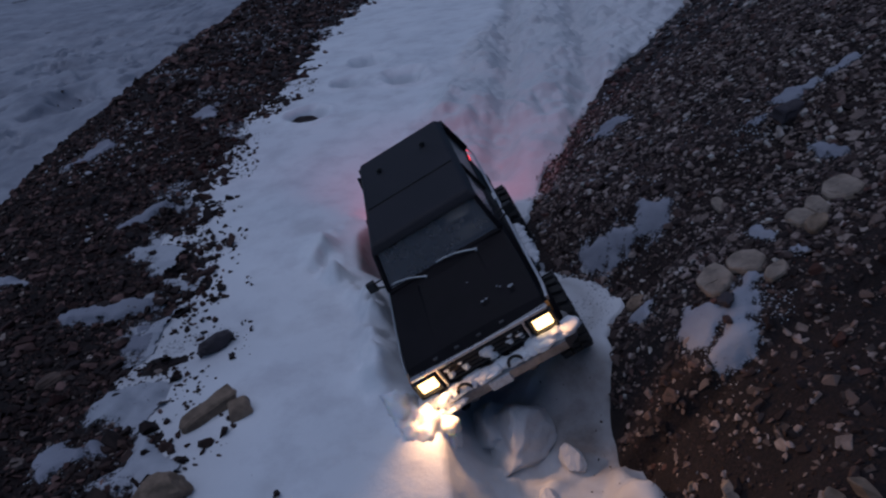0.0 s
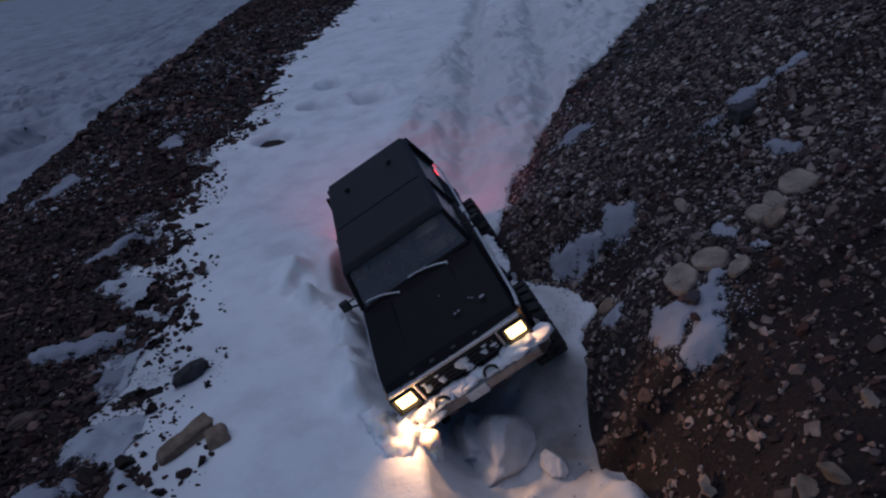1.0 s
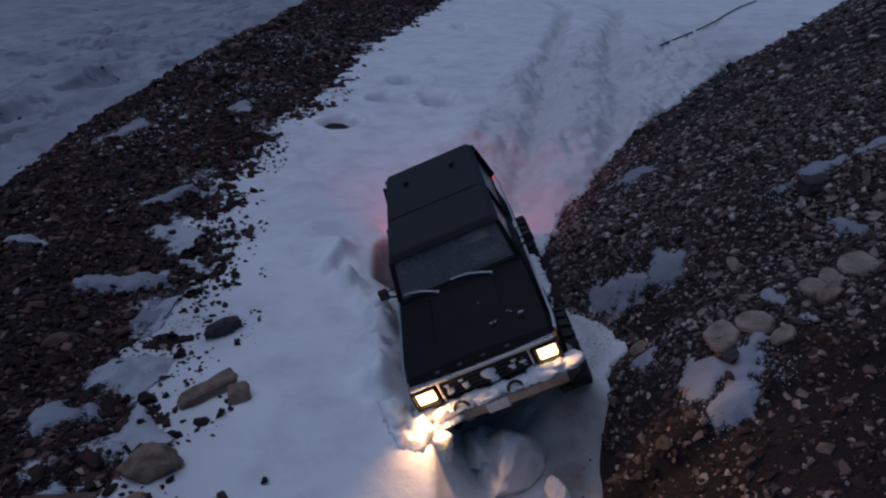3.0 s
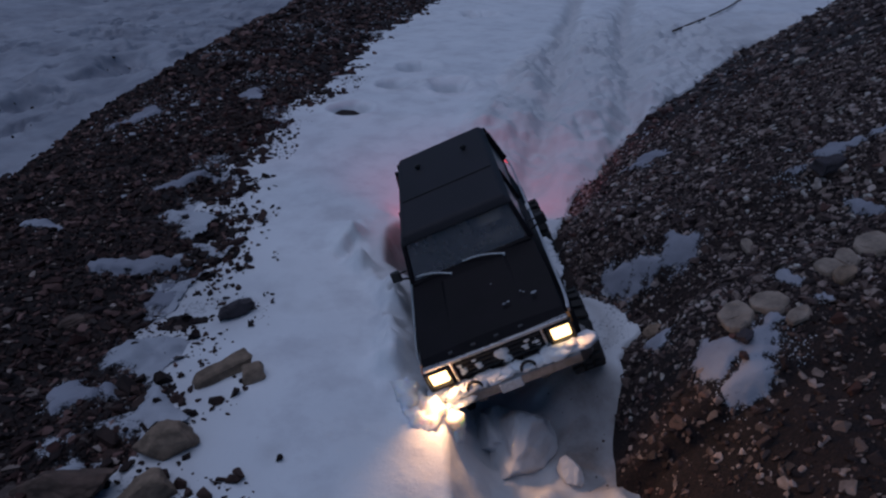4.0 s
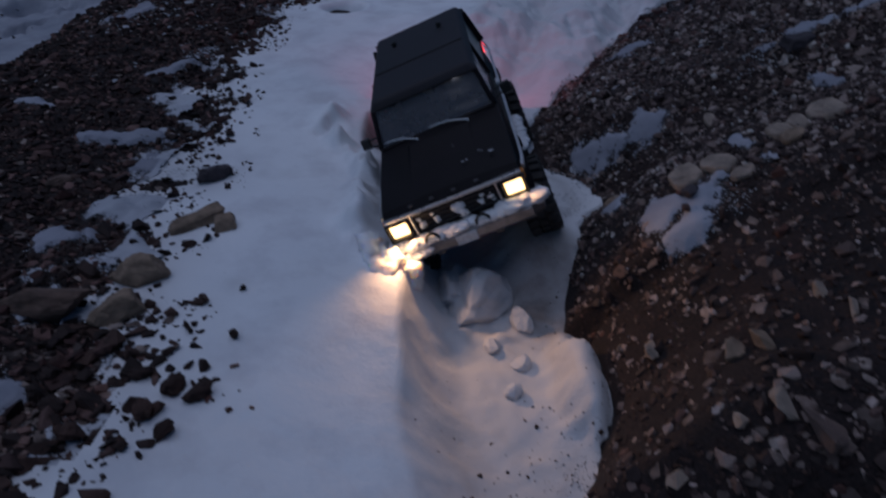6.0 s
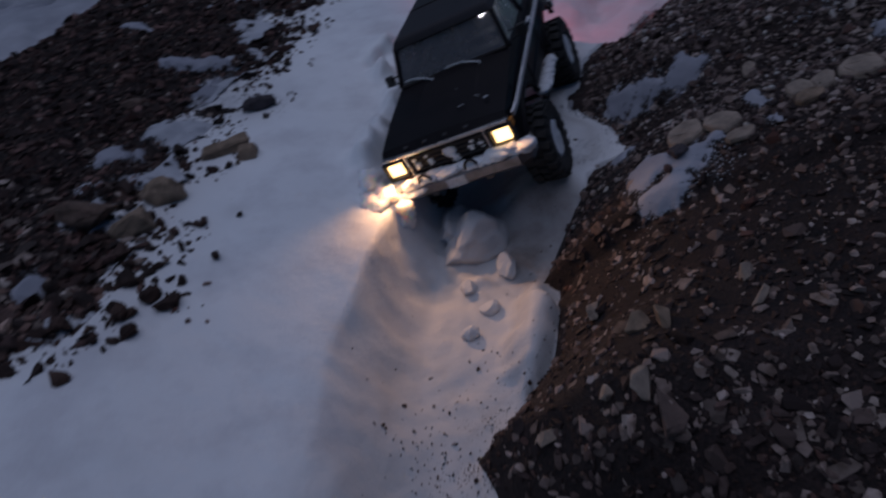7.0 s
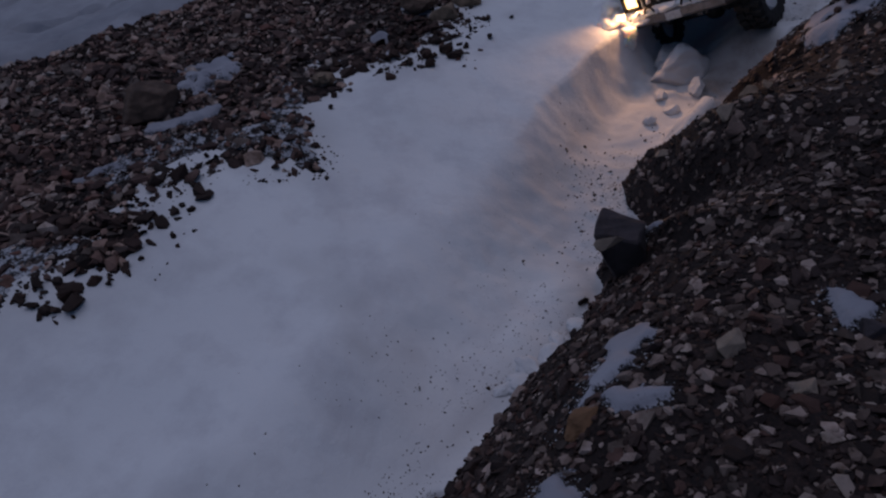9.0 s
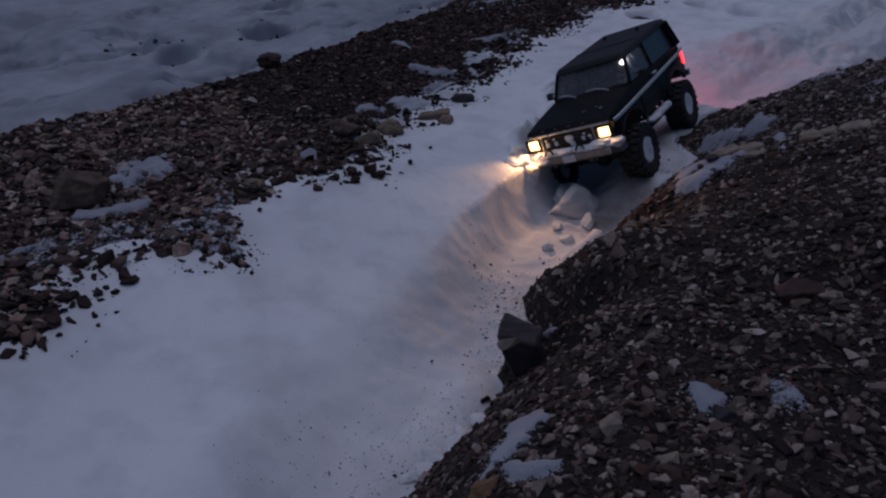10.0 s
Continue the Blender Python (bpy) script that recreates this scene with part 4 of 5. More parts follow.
            for nm, me, lb in (("tyre", tyre_me, "chunky black rubber tyre"), ("rim", rim_me, "black rim"), ("rim_snow", snow_me, "snow packed into the rim")):
                o = new(nm, me)
                o.parent = hub
                tagged(o, lb)
    return truck


HEAD_W, TAIL_W = 0.32, 0.85
fwd = Vector((-0.541, -0.838, -0.068)).normalized()
up = Vector((-0.362, 0.161, 0.918))
left = up.cross(fwd).normalized()
up = fwd.cross(left).normalized()
TRUCK_C, TRUCK_S, TRUCK_Z = -0.518, 1.562, -0.142
tx, ty = to_xy(TRUCK_C, TRUCK_S)
TRUCK = Matrix.Translation((tx, ty, TRUCK_Z)) @ Matrix((left, -fwd, up)).transposed().to_4x4()
truck = build_truck()
truck.matrix_world = TRUCK


def spot(name, place, target, energy, colour, size, blend, radius):
    data = bpy.data.lights.new(name, "SPOT")
    data.energy, data.color, data.spot_size, data.spot_blend, data.shadow_soft_size = energy, colour, radians(size), blend, radius
    ob = new(name, data)
    ob.matrix_world = look(TRUCK @ Vector(place), TRUCK @ Vector(target))
    return ob


for sgn in (1, -1):
    x = sgn * 0.0865
    spot("headlight_beam", (x, -0.270, 0.157), (x + (0.7 if sgn > 0 else 0.35), -1.2, 0.0 if sgn > 0 else -0.2), HEAD_W * (1.25 if sgn > 0 else 4.2), (1.0, 0.54, 0.26), 150 if sgn > 0 else 135, 0.9, 0.008)
    spot("tail_beam", (sgn * 0.098, 0.278, 0.160), (sgn * 0.02, 1.0, 0.05), 1.0 * TAIL_W if sgn > 0 else 0.18 * TAIL_W, (1.0, 0.05, 0.08), 140, 0.7, 0.008)
led = bpy.data.lights.new("cabin_led_light", "POINT")
led.energy, led.color, led.shadow_soft_size = 0.03, (0.88, 0.94, 1.0), 0.004
led_ob = new("cabin_led_light", led)
led_ob.matrix_world = Matrix.Translation(TRUCK @ Vector((0.046, 0.012, 0.2290)))


# ---- loose rocks that stand out ----
def rock(name, label, c, s, size, seed, mat, turn=0.0, tilt=0.0, sink=0.3, points=16, bevel=0.14, rough=0.16, category="rock", dz=0.0):
    sx, sy, sz = size
    ob = new(name, mesh_of(name, rock_bm(seed, sx, sy, sz, points, bevel, rough), mat))
    x, y = to_xy(c, s)
    ob.matrix_world = pose(x, y, surface(c, s) + sz * (1 - 2 * sink) + dz, tilt, 0, turn)
    return tagged(ob, label, category)


def rock_paint(name, colour, vary=0.35):
    m, n, l, p = material(name)
    mid, fine = noise_tex(n, l, 35.0, 6, 0.6), noise_tex(n, l, 420.0, 4, 0.7)
    r = ramp(n, [(0.3, [c * (1 - vary) for c in colour]), (0.5, colour), (0.72, [min(1, c * (1 + vary)) for c in colour])])
    l.new(mid.outputs["Fac"], r.inputs["Fac"])
    l.new(r.outputs[0], p.inputs["Base Color"])
    p.inputs["Roughness"].default_value = 0.82
    bumped(n, l, p, fine.outputs["Fac"], 0.6, 0.003)
    return m


TAN = rock_paint("tan_stone", (0.245, 0.172, 0.122), 0.6)
PALE = rock_paint("pale_stone", (0.285, 0.225, 0.182), 0.45)
GREY = rock_paint("dark_grey_stone", (0.052, 0.043, 0.050))
BROWN = rock_paint("brown_stone", (0.120, 0.074, 0.056), 0.55)
RUST = rock_paint("rusty_stone", (0.20, 0.105, 0.055))
REDDISH = rock_paint("dull_red_stone", (0.12, 0.080, 0.068), 0.4)
RED = rock_paint("reddish_stone", (0.070, 0.034, 0.029))



def broken_block(label, c, s, low, high, turn, tilt, sink, mat, seed):
    """An angular block with rough broken faces."""
    bm = hull8(bmesh.new(), low, high, 0.0025, 1)
    bmesh.ops.subdivide_edges(bm, edges=bm.edges[:], cuts=3, use_grid_fill=True)
    for v in bm.verts:
        for scale, amount in ((38, 0.0045), (120, 0.0020)):
            q = v.co * scale + Vector((seed, 0, 0))
            v.co += Vector((noise.noise(q), noise.noise(q + Vector((9, 0, 0))), noise.noise(q + Vector((0, 9, 0))))) * amount
    ob = new("broken_rock", mesh_of("broken_rock", bm, mat))
    x, y = to_xy(c, s)
    ob.matrix_world = pose(x, y, surface(c, s) - sink, tilt, -4, turn)
    return tagged(ob, label, "rock")


broken_block("pale tan broken block of stone lying on the snow", -0.932, 1.312, [(-0.046, -0.013, 0), (0.030, -0.010, 0), (0.032, 0.016, 0), (-0.044, 0.014, 0)],
             [(-0.040, -0.008, 0.017), (0.036, -0.010, 0.024), (0.034, 0.012, 0.023), (-0.038, 0.012, 0.020)], 2, 3, 0.004, TAN, 3)
broken_block("tan fragment cracked off a longer block of stone", -0.893, 1.300, [(-0.016, -0.013, 0), (0.015, -0.011, 0), (0.013, 0.012, 0), (-0.012, 0.013, 0)],
             [(-0.016, -0.008, 0.018), (0.010, -0.010, 0.015), (0.012, 0.008, 0.021), (-0.011, 0.011, 0.022)], -10, -4, 0.004, TAN, 5)


def worn_rock(name, label, c, s, size, seed, mat, turn, sink, category="rock"):
    """A rounded stone with blunt, pitted faces."""
    ob = new(name, mesh_of(name, chunk_bm(seed, *size), mat, True))
    x, y = to_xy(c, s)
    ob.matrix_world = pose(x, y, surface(c, s) + size[2] * (1 - 2 * sink), 0, 0, turn)
    return tagged(ob, label, category)


worn_rock("rock", "rounded tan stone half set in snow", -0.964, 1.170, (0.034, 0.021, 0.019), 7, TAN, -36, 0.25)
worn_rock("rock", "rounded tan stone beside dark clods", -0.960, 1.092, (0.029, 0.021, 0.018), 9, TAN, -20, 0.28)
worn_rock("rock", "long flat brown stone at the gravel edge", -1.045, 1.095, (0.050, 0.020, 0.019), 11, BROWN, -30, 0.25)
worn_rock("boulder", "large brown boulder on the gravel ridge", -1.135, 0.510, (0.050, 0.040, 0.034), 13, BROWN, 20, 0.25, "boulder")
bm = bmesh.new()
hull8(bm, [(-0.004, -0.022, -0.115), (0.036, -0.026, -0.115), (0.046, 0.030, -0.115), (0.000, 0.036, -0.115)],
      [(-0.036, -0.010, 0.026), (0.016, -0.028, 0.002), (0.042, 0.010, -0.006), (-0.006, 0.032, 0.018)], 0.003, 1)
bmesh.ops.subdivide_edges(bm, edges=bm.edges[:], cuts=4, use_grid_fill=True)
for v in bm.verts:
    q = Vector((noise.noise(v.co * 32), noise.noise(v.co * 32 + Vector((9, 0, 0))), noise.noise(v.co * 32 + Vector((0, 9, 0)))))
    v.co += q * 0.004 + Vector((noise.noise(v.co * 110), noise.noise(v.co * 110 + Vector((5, 0, 0))), noise.noise(v.co * 110 + Vector((0, 5, 0))))) * 0.0018
ob = new("dark_block", mesh_of("dark_block", bm, GREY))
x, y = to_xy(-0.332, 0.655)
ob.matrix_world = pose(x, y, -0.055, 6, -8, 15)
tagged(ob, "dark grey angular block jutting from the bank", "boulder")
ob = new("slab", mesh_of("slab", rock_bm(17, 0.020, 0.013, 0.005, 10, 0.06, 0.08), PALE))
x, y = to_xy(-0.325, 0.622)
ob.matrix_world = pose(x, y, -0.046, 52, 0, 12)
tagged(ob, "pale slab stone leaning on a dark block", "rock")


def slab(label, c, s, size, seed, mat, turn, tilt=0, dz=0.0):
    """A thin flat stone with a worn outline, lying along the slope."""
    rng = random.Random(seed)
    n = 9
    outline = [(math.cos(a) * (1 + rng.uniform(-0.22, 0.16)), math.sin(a) * (1 + rng.uniform(-0.22, 0.16))) for a in (2 * math.pi * k / n for k in range(n))]
    bm = bmesh.new()
    face = bm.faces.new([bm.verts.new((x * size[0], y * size[1], 0)) for x, y in outline])
    top = [g for g in bmesh.ops.extrude_face_region(bm, geom=[face])["geom"] if isinstance(g, bmesh.types.BMVert)]
    for v in top:
        v.co = Vector((v.co.x * 0.93, v.co.y * 0.93, size[2] * (1 + rng.uniform(-0.15, 0.15))))
    bmesh.ops.bevel(bm, geom=bm.edges[:], offset=size[2] * 0.22, segments=1, affect="EDGES")
    bmesh.ops.triangulate(bm, faces=bm.faces[:])
    bmesh.ops.subdivide_edges(bm, edges=bm.edges[:], cuts=2)
    for v in bm.verts:
        v.co.z += size[2] * (0.35 * noise.noise(v.co * 45 + Vector((seed, 0, 0))) + 0.15 * noise.noise(v.co * 160))
    ob = new("slab", mesh_of("slab", bm, mat))
    lean = Matrix(slope_of(c, s)).to_4x4()
    x, y = to_xy(c, s)
    ob.matrix_world = Matrix.Translation((x, y, surface(c, s) + dz)) @ lean @ pose(0, 0, 0, tilt, 0, turn)
    return tagged(ob, label, "rock")


def slope_of(c, s):
    """Axes that lie on the ground at a place."""
    e = 0.03
    gc = (surface(c + e, s) - surface(c - e, s)) / (2 * e)
    gs = (surface(c, s + e) - surface(c, s - e)) / (2 * e)
    nx, ny = to_xy(-gc, -gs)
    up_n = Vector((nx, ny, 1)).normalized()
    side = Vector((up_n.z, 0, -up_n.x)).normalized()
    return Matrix((side, up_n.cross(side), up_n)).transposed()


slab("large flat beige stone on the bank", -0.246, 1.312, (0.038, 0.024, 0.009), 19, PALE, 30, 4)
slab("large flat beige stone with a broken edge", -0.200, 1.318, (0.032, 0.026, 0.009), 21, PALE, 75, 4)
slab("small beige slab against larger ones", -0.188, 1.275, (0.022, 0.014, 0.007), 23, PALE, 0, -4)
slab("rounded flat beige stone high on the bank", -0.047, 1.362, (0.032, 0.027, 0.009), 25, PALE, 50, 5)
slab("beige stone leaning against a larger flat one", -0.088, 1.352, (0.027, 0.015, 0.008), 27, PALE, 40, 3)
slab("flat beige stone on the bank", -0.114, 1.345, (0.022, 0.019, 0.008), 29, PALE, 80, 6)
slab("flat beige stone on the bank", -0.108, 1.322, (0.020, 0.015, 0.007), 30, TAN, 10, 6)
slab("thin pale flake of stone on the bank", -0.151, 1.499, (0.022, 0.010, 0.005), 32, PALE, 40, 12)
slab("tan stone beside a tongue of snow", -0.300, 1.452, (0.024, 0.017, 0.008), 34, TAN, 20, 8)
broken_block("dark brown slab of rock beside a snow patch", 0.005, 1.590, [(-0.036, -0.016, 0), (0.030, -0.018, 0), (0.034, 0.012, 0), (-0.030, 0.016, 0)],
             [(-0.030, -0.010, 0.016), (0.026, -0.014, 0.020), (0.030, 0.008, 0.018), (-0.028, 0.010, 0.022)], -8, 6, 0.004, GREY, 31)
rock("dark_stone", "dark stone lying in a snow patch", -0.259, 1.262, (0.016, 0.011, 0.009), 33, GREY, 15, 0, 0.15)
rock("dark_stone", "small reddish stone in a snow patch", -0.270, 1.235, (0.008, 0.006, 0.005), 35, RED, 60, 0, 0.15)
rock("stone", "small reddish stone on the snow", -1.014, 1.707, (0.022, 0.011, 0.009), 37, RED, 20, 0, 0.15)
rock("clod", "dark clod of earth on the snow", -0.958, 1.472, (0.036, 0.014, 0.014), 39, GREY, 12, 0, 0.15, 20, 0.15, 0.25, "clod")
rock("orange_stone", "rust-orange stone at the foot of the bank", -0.215, 0.372, (0.026, 0.014, 0.010), 41, RUST, 60, 10, 0.2)
rock("stone", "rusty stone lit on the bank", -0.300, 0.720, (0.020, 0.011, 0.009), 43, RUST, 50, 10, 0.2)
rock("stone", "round tan stone at the scree edge", -0.950, 0.745, (0.022, 0.018, 0.015), 45, TAN, 0, 0, 0.2, 22)
rock("stone", "brown stone at the scree edge", -1.19, 1.442, (0.030, 0.020, 0.016), 47, BROWN, 0, 0, 0.3)
rock("stone", "pale stone at the foot of the bank", -0.323, 0.768, (0.012, 0.010, 0.008), 49, PALE, 0, 0, 0.2)
rock("stone", "reddish boulder on the ridge crest", -1.62, 1.40, (0.040, 0.030, 0.028), 51, RED, 0, 0, 0.2, 20)
for k, (kind, label, c, s, size, paint, turn) in enumerate((
        ("stone", "bright pale stone low on the bank", -0.343, 1.073, (0.015, 0.012, 0.009), PALE, 20),
        ("slab", "flat reddish stone set in dark gravel", -0.280, 0.854, (0.026, 0.020, 0.010), REDDISH, 50),
        ("stone", "pale angular stone in dark gravel", -0.332, 0.891, (0.013, 0.010, 0.007), PALE, 80),
        ("stone", "tan angular stone on the bank", -0.303, 0.975, (0.016, 0.012, 0.009), TAN, 10),
        ("stone", "tan wedge of stone on the bank", -0.281, 0.969, (0.018, 0.010, 0.009), TAN, 65),
        ("stone", "pale angular stone in dark gravel", -0.297, 0.882, (0.017, 0.015, 0.010), PALE, 35),
        ("stone", "pale stone at the foot of the bank", -0.376, 0.874, (0.014, 0.010, 0.008), PALE, 0),
        ("stone", "pale angular stone on the bank", -0.206, 1.021, (0.013, 0.011, 0.007), PALE, 15),
        ("flake", "long pale flake of stone on the bank", -0.201, 0.975, (0.022, 0.006, 0.004), PALE, 30),
        ("flake", "thin yellowish flake of stone by the snow", -0.366, 1.115, (0.014, 0.004, 0.003), TAN, 25),
        ("slab", "flat pale stone on the bank", -0.135, 0.483, (0.018, 0.013, 0.007), PALE, 40),
        ("stone", "pale angular stone on the bank", -0.074, 0.457, (0.012, 0.009, 0.007), PALE, 70),
        ("boulder", "dark red boulder set in the bank", -0.032, 0.779, (0.030, 0.022, 0.015), RED, 0),
        ("stone", "dark stone beside a snow patch", -0.050, 0.538, (0.013, 0.011, 0.010), GREY, 10),
        ("flake", "white sliver of stone on the bank", -0.111, 0.537, (0.010, 0.0025, 0.002), PALE, 15),
        ("stone", "bright pale stone on the bank", -0.065, 0.653, (0.011, 0.008, 0.006), PALE, 25),
        ("flake", "pale flat flake of stone on the bank", 0.003, 0.782, (0.020, 0.009, 0.005), PALE, 10),
        ("flake", "tan flat flake of stone on the bank", -0.026, 0.761, (0.018, 0.008, 0.005), TAN, 20))):
    rock(kind, label, c, s, size, 400 + k, paint, turn, 12, 0.22, 11, 0.07, 0.10, "rock")
for k, (c, s) in enumerate(((-0.844, 0.905), (-0.854, 0.967), (-0.870, 0.929), (-0.982, 0.955), (-0.922, 0.899), (-0.830, 0.962), (-0.985, 0.985), (-0.955, 0.930), (-0.895, 0.985))):
    rock("clod", "dark clod of earth on the snow", c, s, (0.012 + 0.003 * (k % 3), 0.010 + 0.002 * (k % 2), 0.009), 60 + k, CLOD, 40 * k, 0, 0.2, 18, 0.15, 0.25, "clod")
for k, (c, s, r) in enumerate(((-0.832, 1.149, 0.006), (-0.819, 1.059, 0.009), (-0.83, 0.539, 0.008), (-0.815, 0.520, 0.007), (-0.855, 0.530, 0.009), (-0.84, 0.575, 0.006),
                               (-0.87, 1.06, 0.007), (-0.88, 1.02, 0.008), (-0.90, 0.72, 0.008), (-0.875, 0.69, 0.006), (-0.79, 0.235, 0.005))):
    rock("pebble", "dark pebble on the snow", c, s, (r, r * 0.8, r * 0.7), 80 + k, CLOD, 50 * k, 0, 0.2, 14, 0.15, 0.1, "pebble")


# ---- loose snow ----
def snow_lump(label, c, s, size, seed, sink=0.35, turn=0.0, detail=3, rough=0.25, z=None):
    ob = new("snow_clump", mesh_of("snow_clump", lump_bm(seed, *size, detail, rough), SNOW, True))
    x, y = to_xy(c, s)
    ob.matrix_world = pose(x, y, (surface(c, s) if z is None else z) + size[2] * (1 - 2 * sink), 0, 0, turn)
    return tagged(ob, label, "snow clump")


for k, (c, s, sx, sy, sz, turn) in enumerate(((-0.528, 1.286, 0.057, 0.038, 0.040, 12), (-0.562, 1.312, 0.034, 0.030, 0.030, 70), (-0.474, 1.236, 0.012, 0.021, 0.015, -24),
                                              (-0.520, 1.180, 0.012, 0.009, 0.008, 40), (-0.484, 1.148, 0.012, 0.010, 0.009, 30), (-0.498, 1.092, 0.010, 0.009, 0.009, 0))):
    bm = chunk_bm(300 + k, sx * 1.1, sy * 1.1, sz * 1.1)
    ob = new("snow_chunk", mesh_of("snow_chunk", bm, SNOW, True))
    ob.data.attributes.new("grit", "FLOAT", "POINT").data.foreach_set("value", np.full(len(ob.data.vertices), 0.42, np.float32))
    x, y = to_xy(c, s)
    ob.matrix_world = pose(x, y, surface(c, s) + sz * 0.3, 0, 0, turn)
    tagged(ob, "broken chunk of snow pushed up ahead of the truck", "snow chunk", "snow chunks ahead of the truck")


def gritted(me, share):
    """Marks a lump of snow as gritty, as far as share says."""
    me.attributes.new("grit", "FLOAT", "POINT").data.foreach_set("value", np.full(len(me.vertices), share, np.float32))
    return me


def heaped(label, c, s, z, size, seed, rough=0.3):
    """A heap of snow lying against the truck."""
    ob = new("snow_clump", gritted(mesh_of("snow_clump", lump_bm(seed, *size, 4, rough), SOFT_SNOW, True), 0.1))
    x, y = to_xy(c, s)
    ob.matrix_world = Matrix.Translation((x, y, z)) @ Matrix.Rotation(-TURN, 4, "Z")
    return tagged(ob, label, "snow clump")


# the corner that ploughs into the shelf wears a mound of soft snow
for k, (x, y, z, size) in enumerate(((-0.128, -0.302, 0.118, (0.034, 0.036, 0.034)), (-0.140, -0.262, 0.136, (0.028, 0.034, 0.024)), (-0.100, -0.300, 0.100, (0.026, 0.022, 0.024)), (-0.150, -0.325, 0.104, (0.034, 0.030, 0.024)))):
    place = TRUCK @ Vector((x, y, z))
    heaped("snow heaped round the buried headlight corner", CT * place.x - ST * place.y, ST * place.x + CT * place.y, place.z, size, 4 + k, 0.28)
for k, (c, s, r) in enumerate(((-0.352, 0.490, 0.014), (-0.345, 0.465, 0.013), (-0.360, 0.450, 0.009), (-0.340, 0.520, 0.013), (-0.350, 0.545, 0.009), (-0.336, 0.575, 0.010))):
    ob = snow_lump("lumpy snow fallen at the foot of the bank", c, s, (r * (1 + 0.3 * (k % 2)), r * 1.7, r * 0.8), 10 + k, 0.50, 35 + 40 * k, 4, 0.20)
    gritted(ob.data, 0.25)


def snow_on_truck(label, a, b, r, seed, name="snow_crust"):
    """A crust of snow lying on the truck from a to b."""
    rng = random.Random(seed)
    bm = bmesh.new()
    a, b = Vector(a), Vector(b)
    n = max(4, int((b - a).length / (r * 0.38)))
    for k in range(n):
        p = a.lerp(b, k / (n - 1)) + Vector((rng.uniform(-1, 1), rng.uniform(-1, 1), rng.uniform(-0.5, 0.5))) * r * 0.3
        q = lump_bm(seed + k, r * rng.uniform(0.9, 1.5), r * rng.uniform(0.7, 1.0), r * rng.uniform(0.5, 0.75), 3, 0.25)
        me = bpy.data.meshes.new("tmp")
        bmesh.ops.translate(q, verts=q.verts, vec=p)
        q.to_mesh(me)
        q.free()
        bm.from_mesh(me)
        bpy.data.meshes.remove(me)
    ob = new(name, mesh_of(name, bm, SNOW, True))
    ob.matrix_world = TRUCK
    return tagged(ob, label, "snow", kind="stuff")


snow_on_truck("snow crust lying on the chrome bumper", (0.112, -0.262, 0.124), (0.066, -0.268, 0.126), 0.014, 100)
snow_on_truck("snow crust packed against the grille", (0.060, -0.268, 0.124), (0.004, -0.268, 0.125), 0.010, 120)
snow_on_truck("snow crust packed against the grille", (-0.005, -0.268, 0.124), (-0.062, -0.266, 0.126), 0.011, 130)
snow_on_truck("snow caked on the face of the bumper", (-0.060, -0.279, 0.112), (-0.104, -0.274, 0.112), 0.0085, 170)
for k, (x, z, r) in enumerate(((-0.052, 0.142, 0.0060), (-0.055, 0.153, 0.0045), (-0.030, 0.143, 0.0055), (-0.034, 0.153, 0.0040), (0.004, 0.149, 0.0090), (0.008, 0.139, 0.0075), (0.036, 0.145, 0.0050), (0.040, 0.153, 0.0040), (0.052, 0.146, 0.0055))):
    ob = new("snow_crumb", mesh_of("snow_crumb", lump_bm(230 + k, r, r * 0.6, r * 1.3, 2, 0.35), SNOW, True))
    ob.matrix_world = TRUCK @ Matrix.Translation((x, -0.2560, z))
    tagged(ob, "crumb of snow packed in the black grille", "snow crumb")
snow_on_truck("snow crust under the headlight", (-0.066, -0.268, 0.122), (-0.112, -0.262, 0.122), 0.012, 140)
snow_on_truck("snow lying along the side step", (0.110, -0.060, 0.097), (0.110, 0.055, 0.097), 0.009, 160)
snow_on_truck("snow lying along the side step", (-0.110, -0.060, 0.097), (-0.110, 0.055, 0.097), 0.009, 180)
for k, (x, y, r) in enumerate(((0.030, -0.212, 0.0018), (0.036, -0.211, 0.0015), (0.072, -0.212, 0.0026), (0.056, -0.200, 0.0012), (0.060, -0.204, 0.0010), (0.020, -0.165, 0.0009))):
    ob = new("snow_crumb", mesh_of("snow_crumb", lump_bm(210 + k, r * 1.5, r, r * 0.3, 2, 0.4), THIN_SNOW, True))
    ob.matrix_world = TRUCK @ Matrix.Translation((x, y, 0.1858 + 0.14 * (y + 0.235)))
    tagged(ob, "crumb of snow lying on the black bonnet", "snow crumb")

# a long thin dark rod, added for a shadowed crack in the far snow
pts = [to_xy(0.50 + 0.33 * k + 0.03 * math.sin(k * 1.3), 3.72 + 0.5 * k) for k in range(6)]
bm = bmesh.new()
for k in range(5):
    (x0, y0), (x1, y1) = pts[k], pts[k + 1]
    z0, z1 = (surface(0.50 + 0.33 * j + 0.03 * math.sin(j * 1.3), 3.72 + 0.5 * j) + 0.006 for j in (k, k + 1))
    tube(bm, (x0, y0, z0), (x1, y1, z1), 0.0045, 8)
tagged(new("stick", mesh_of("stick", bm, CLOD)), "long thin dark line added for a shadowed crack in the far snow", "stick")

# ---- scree: single stones nearest the camera, the rest joined ----
rng = np.random.default_rng(11)


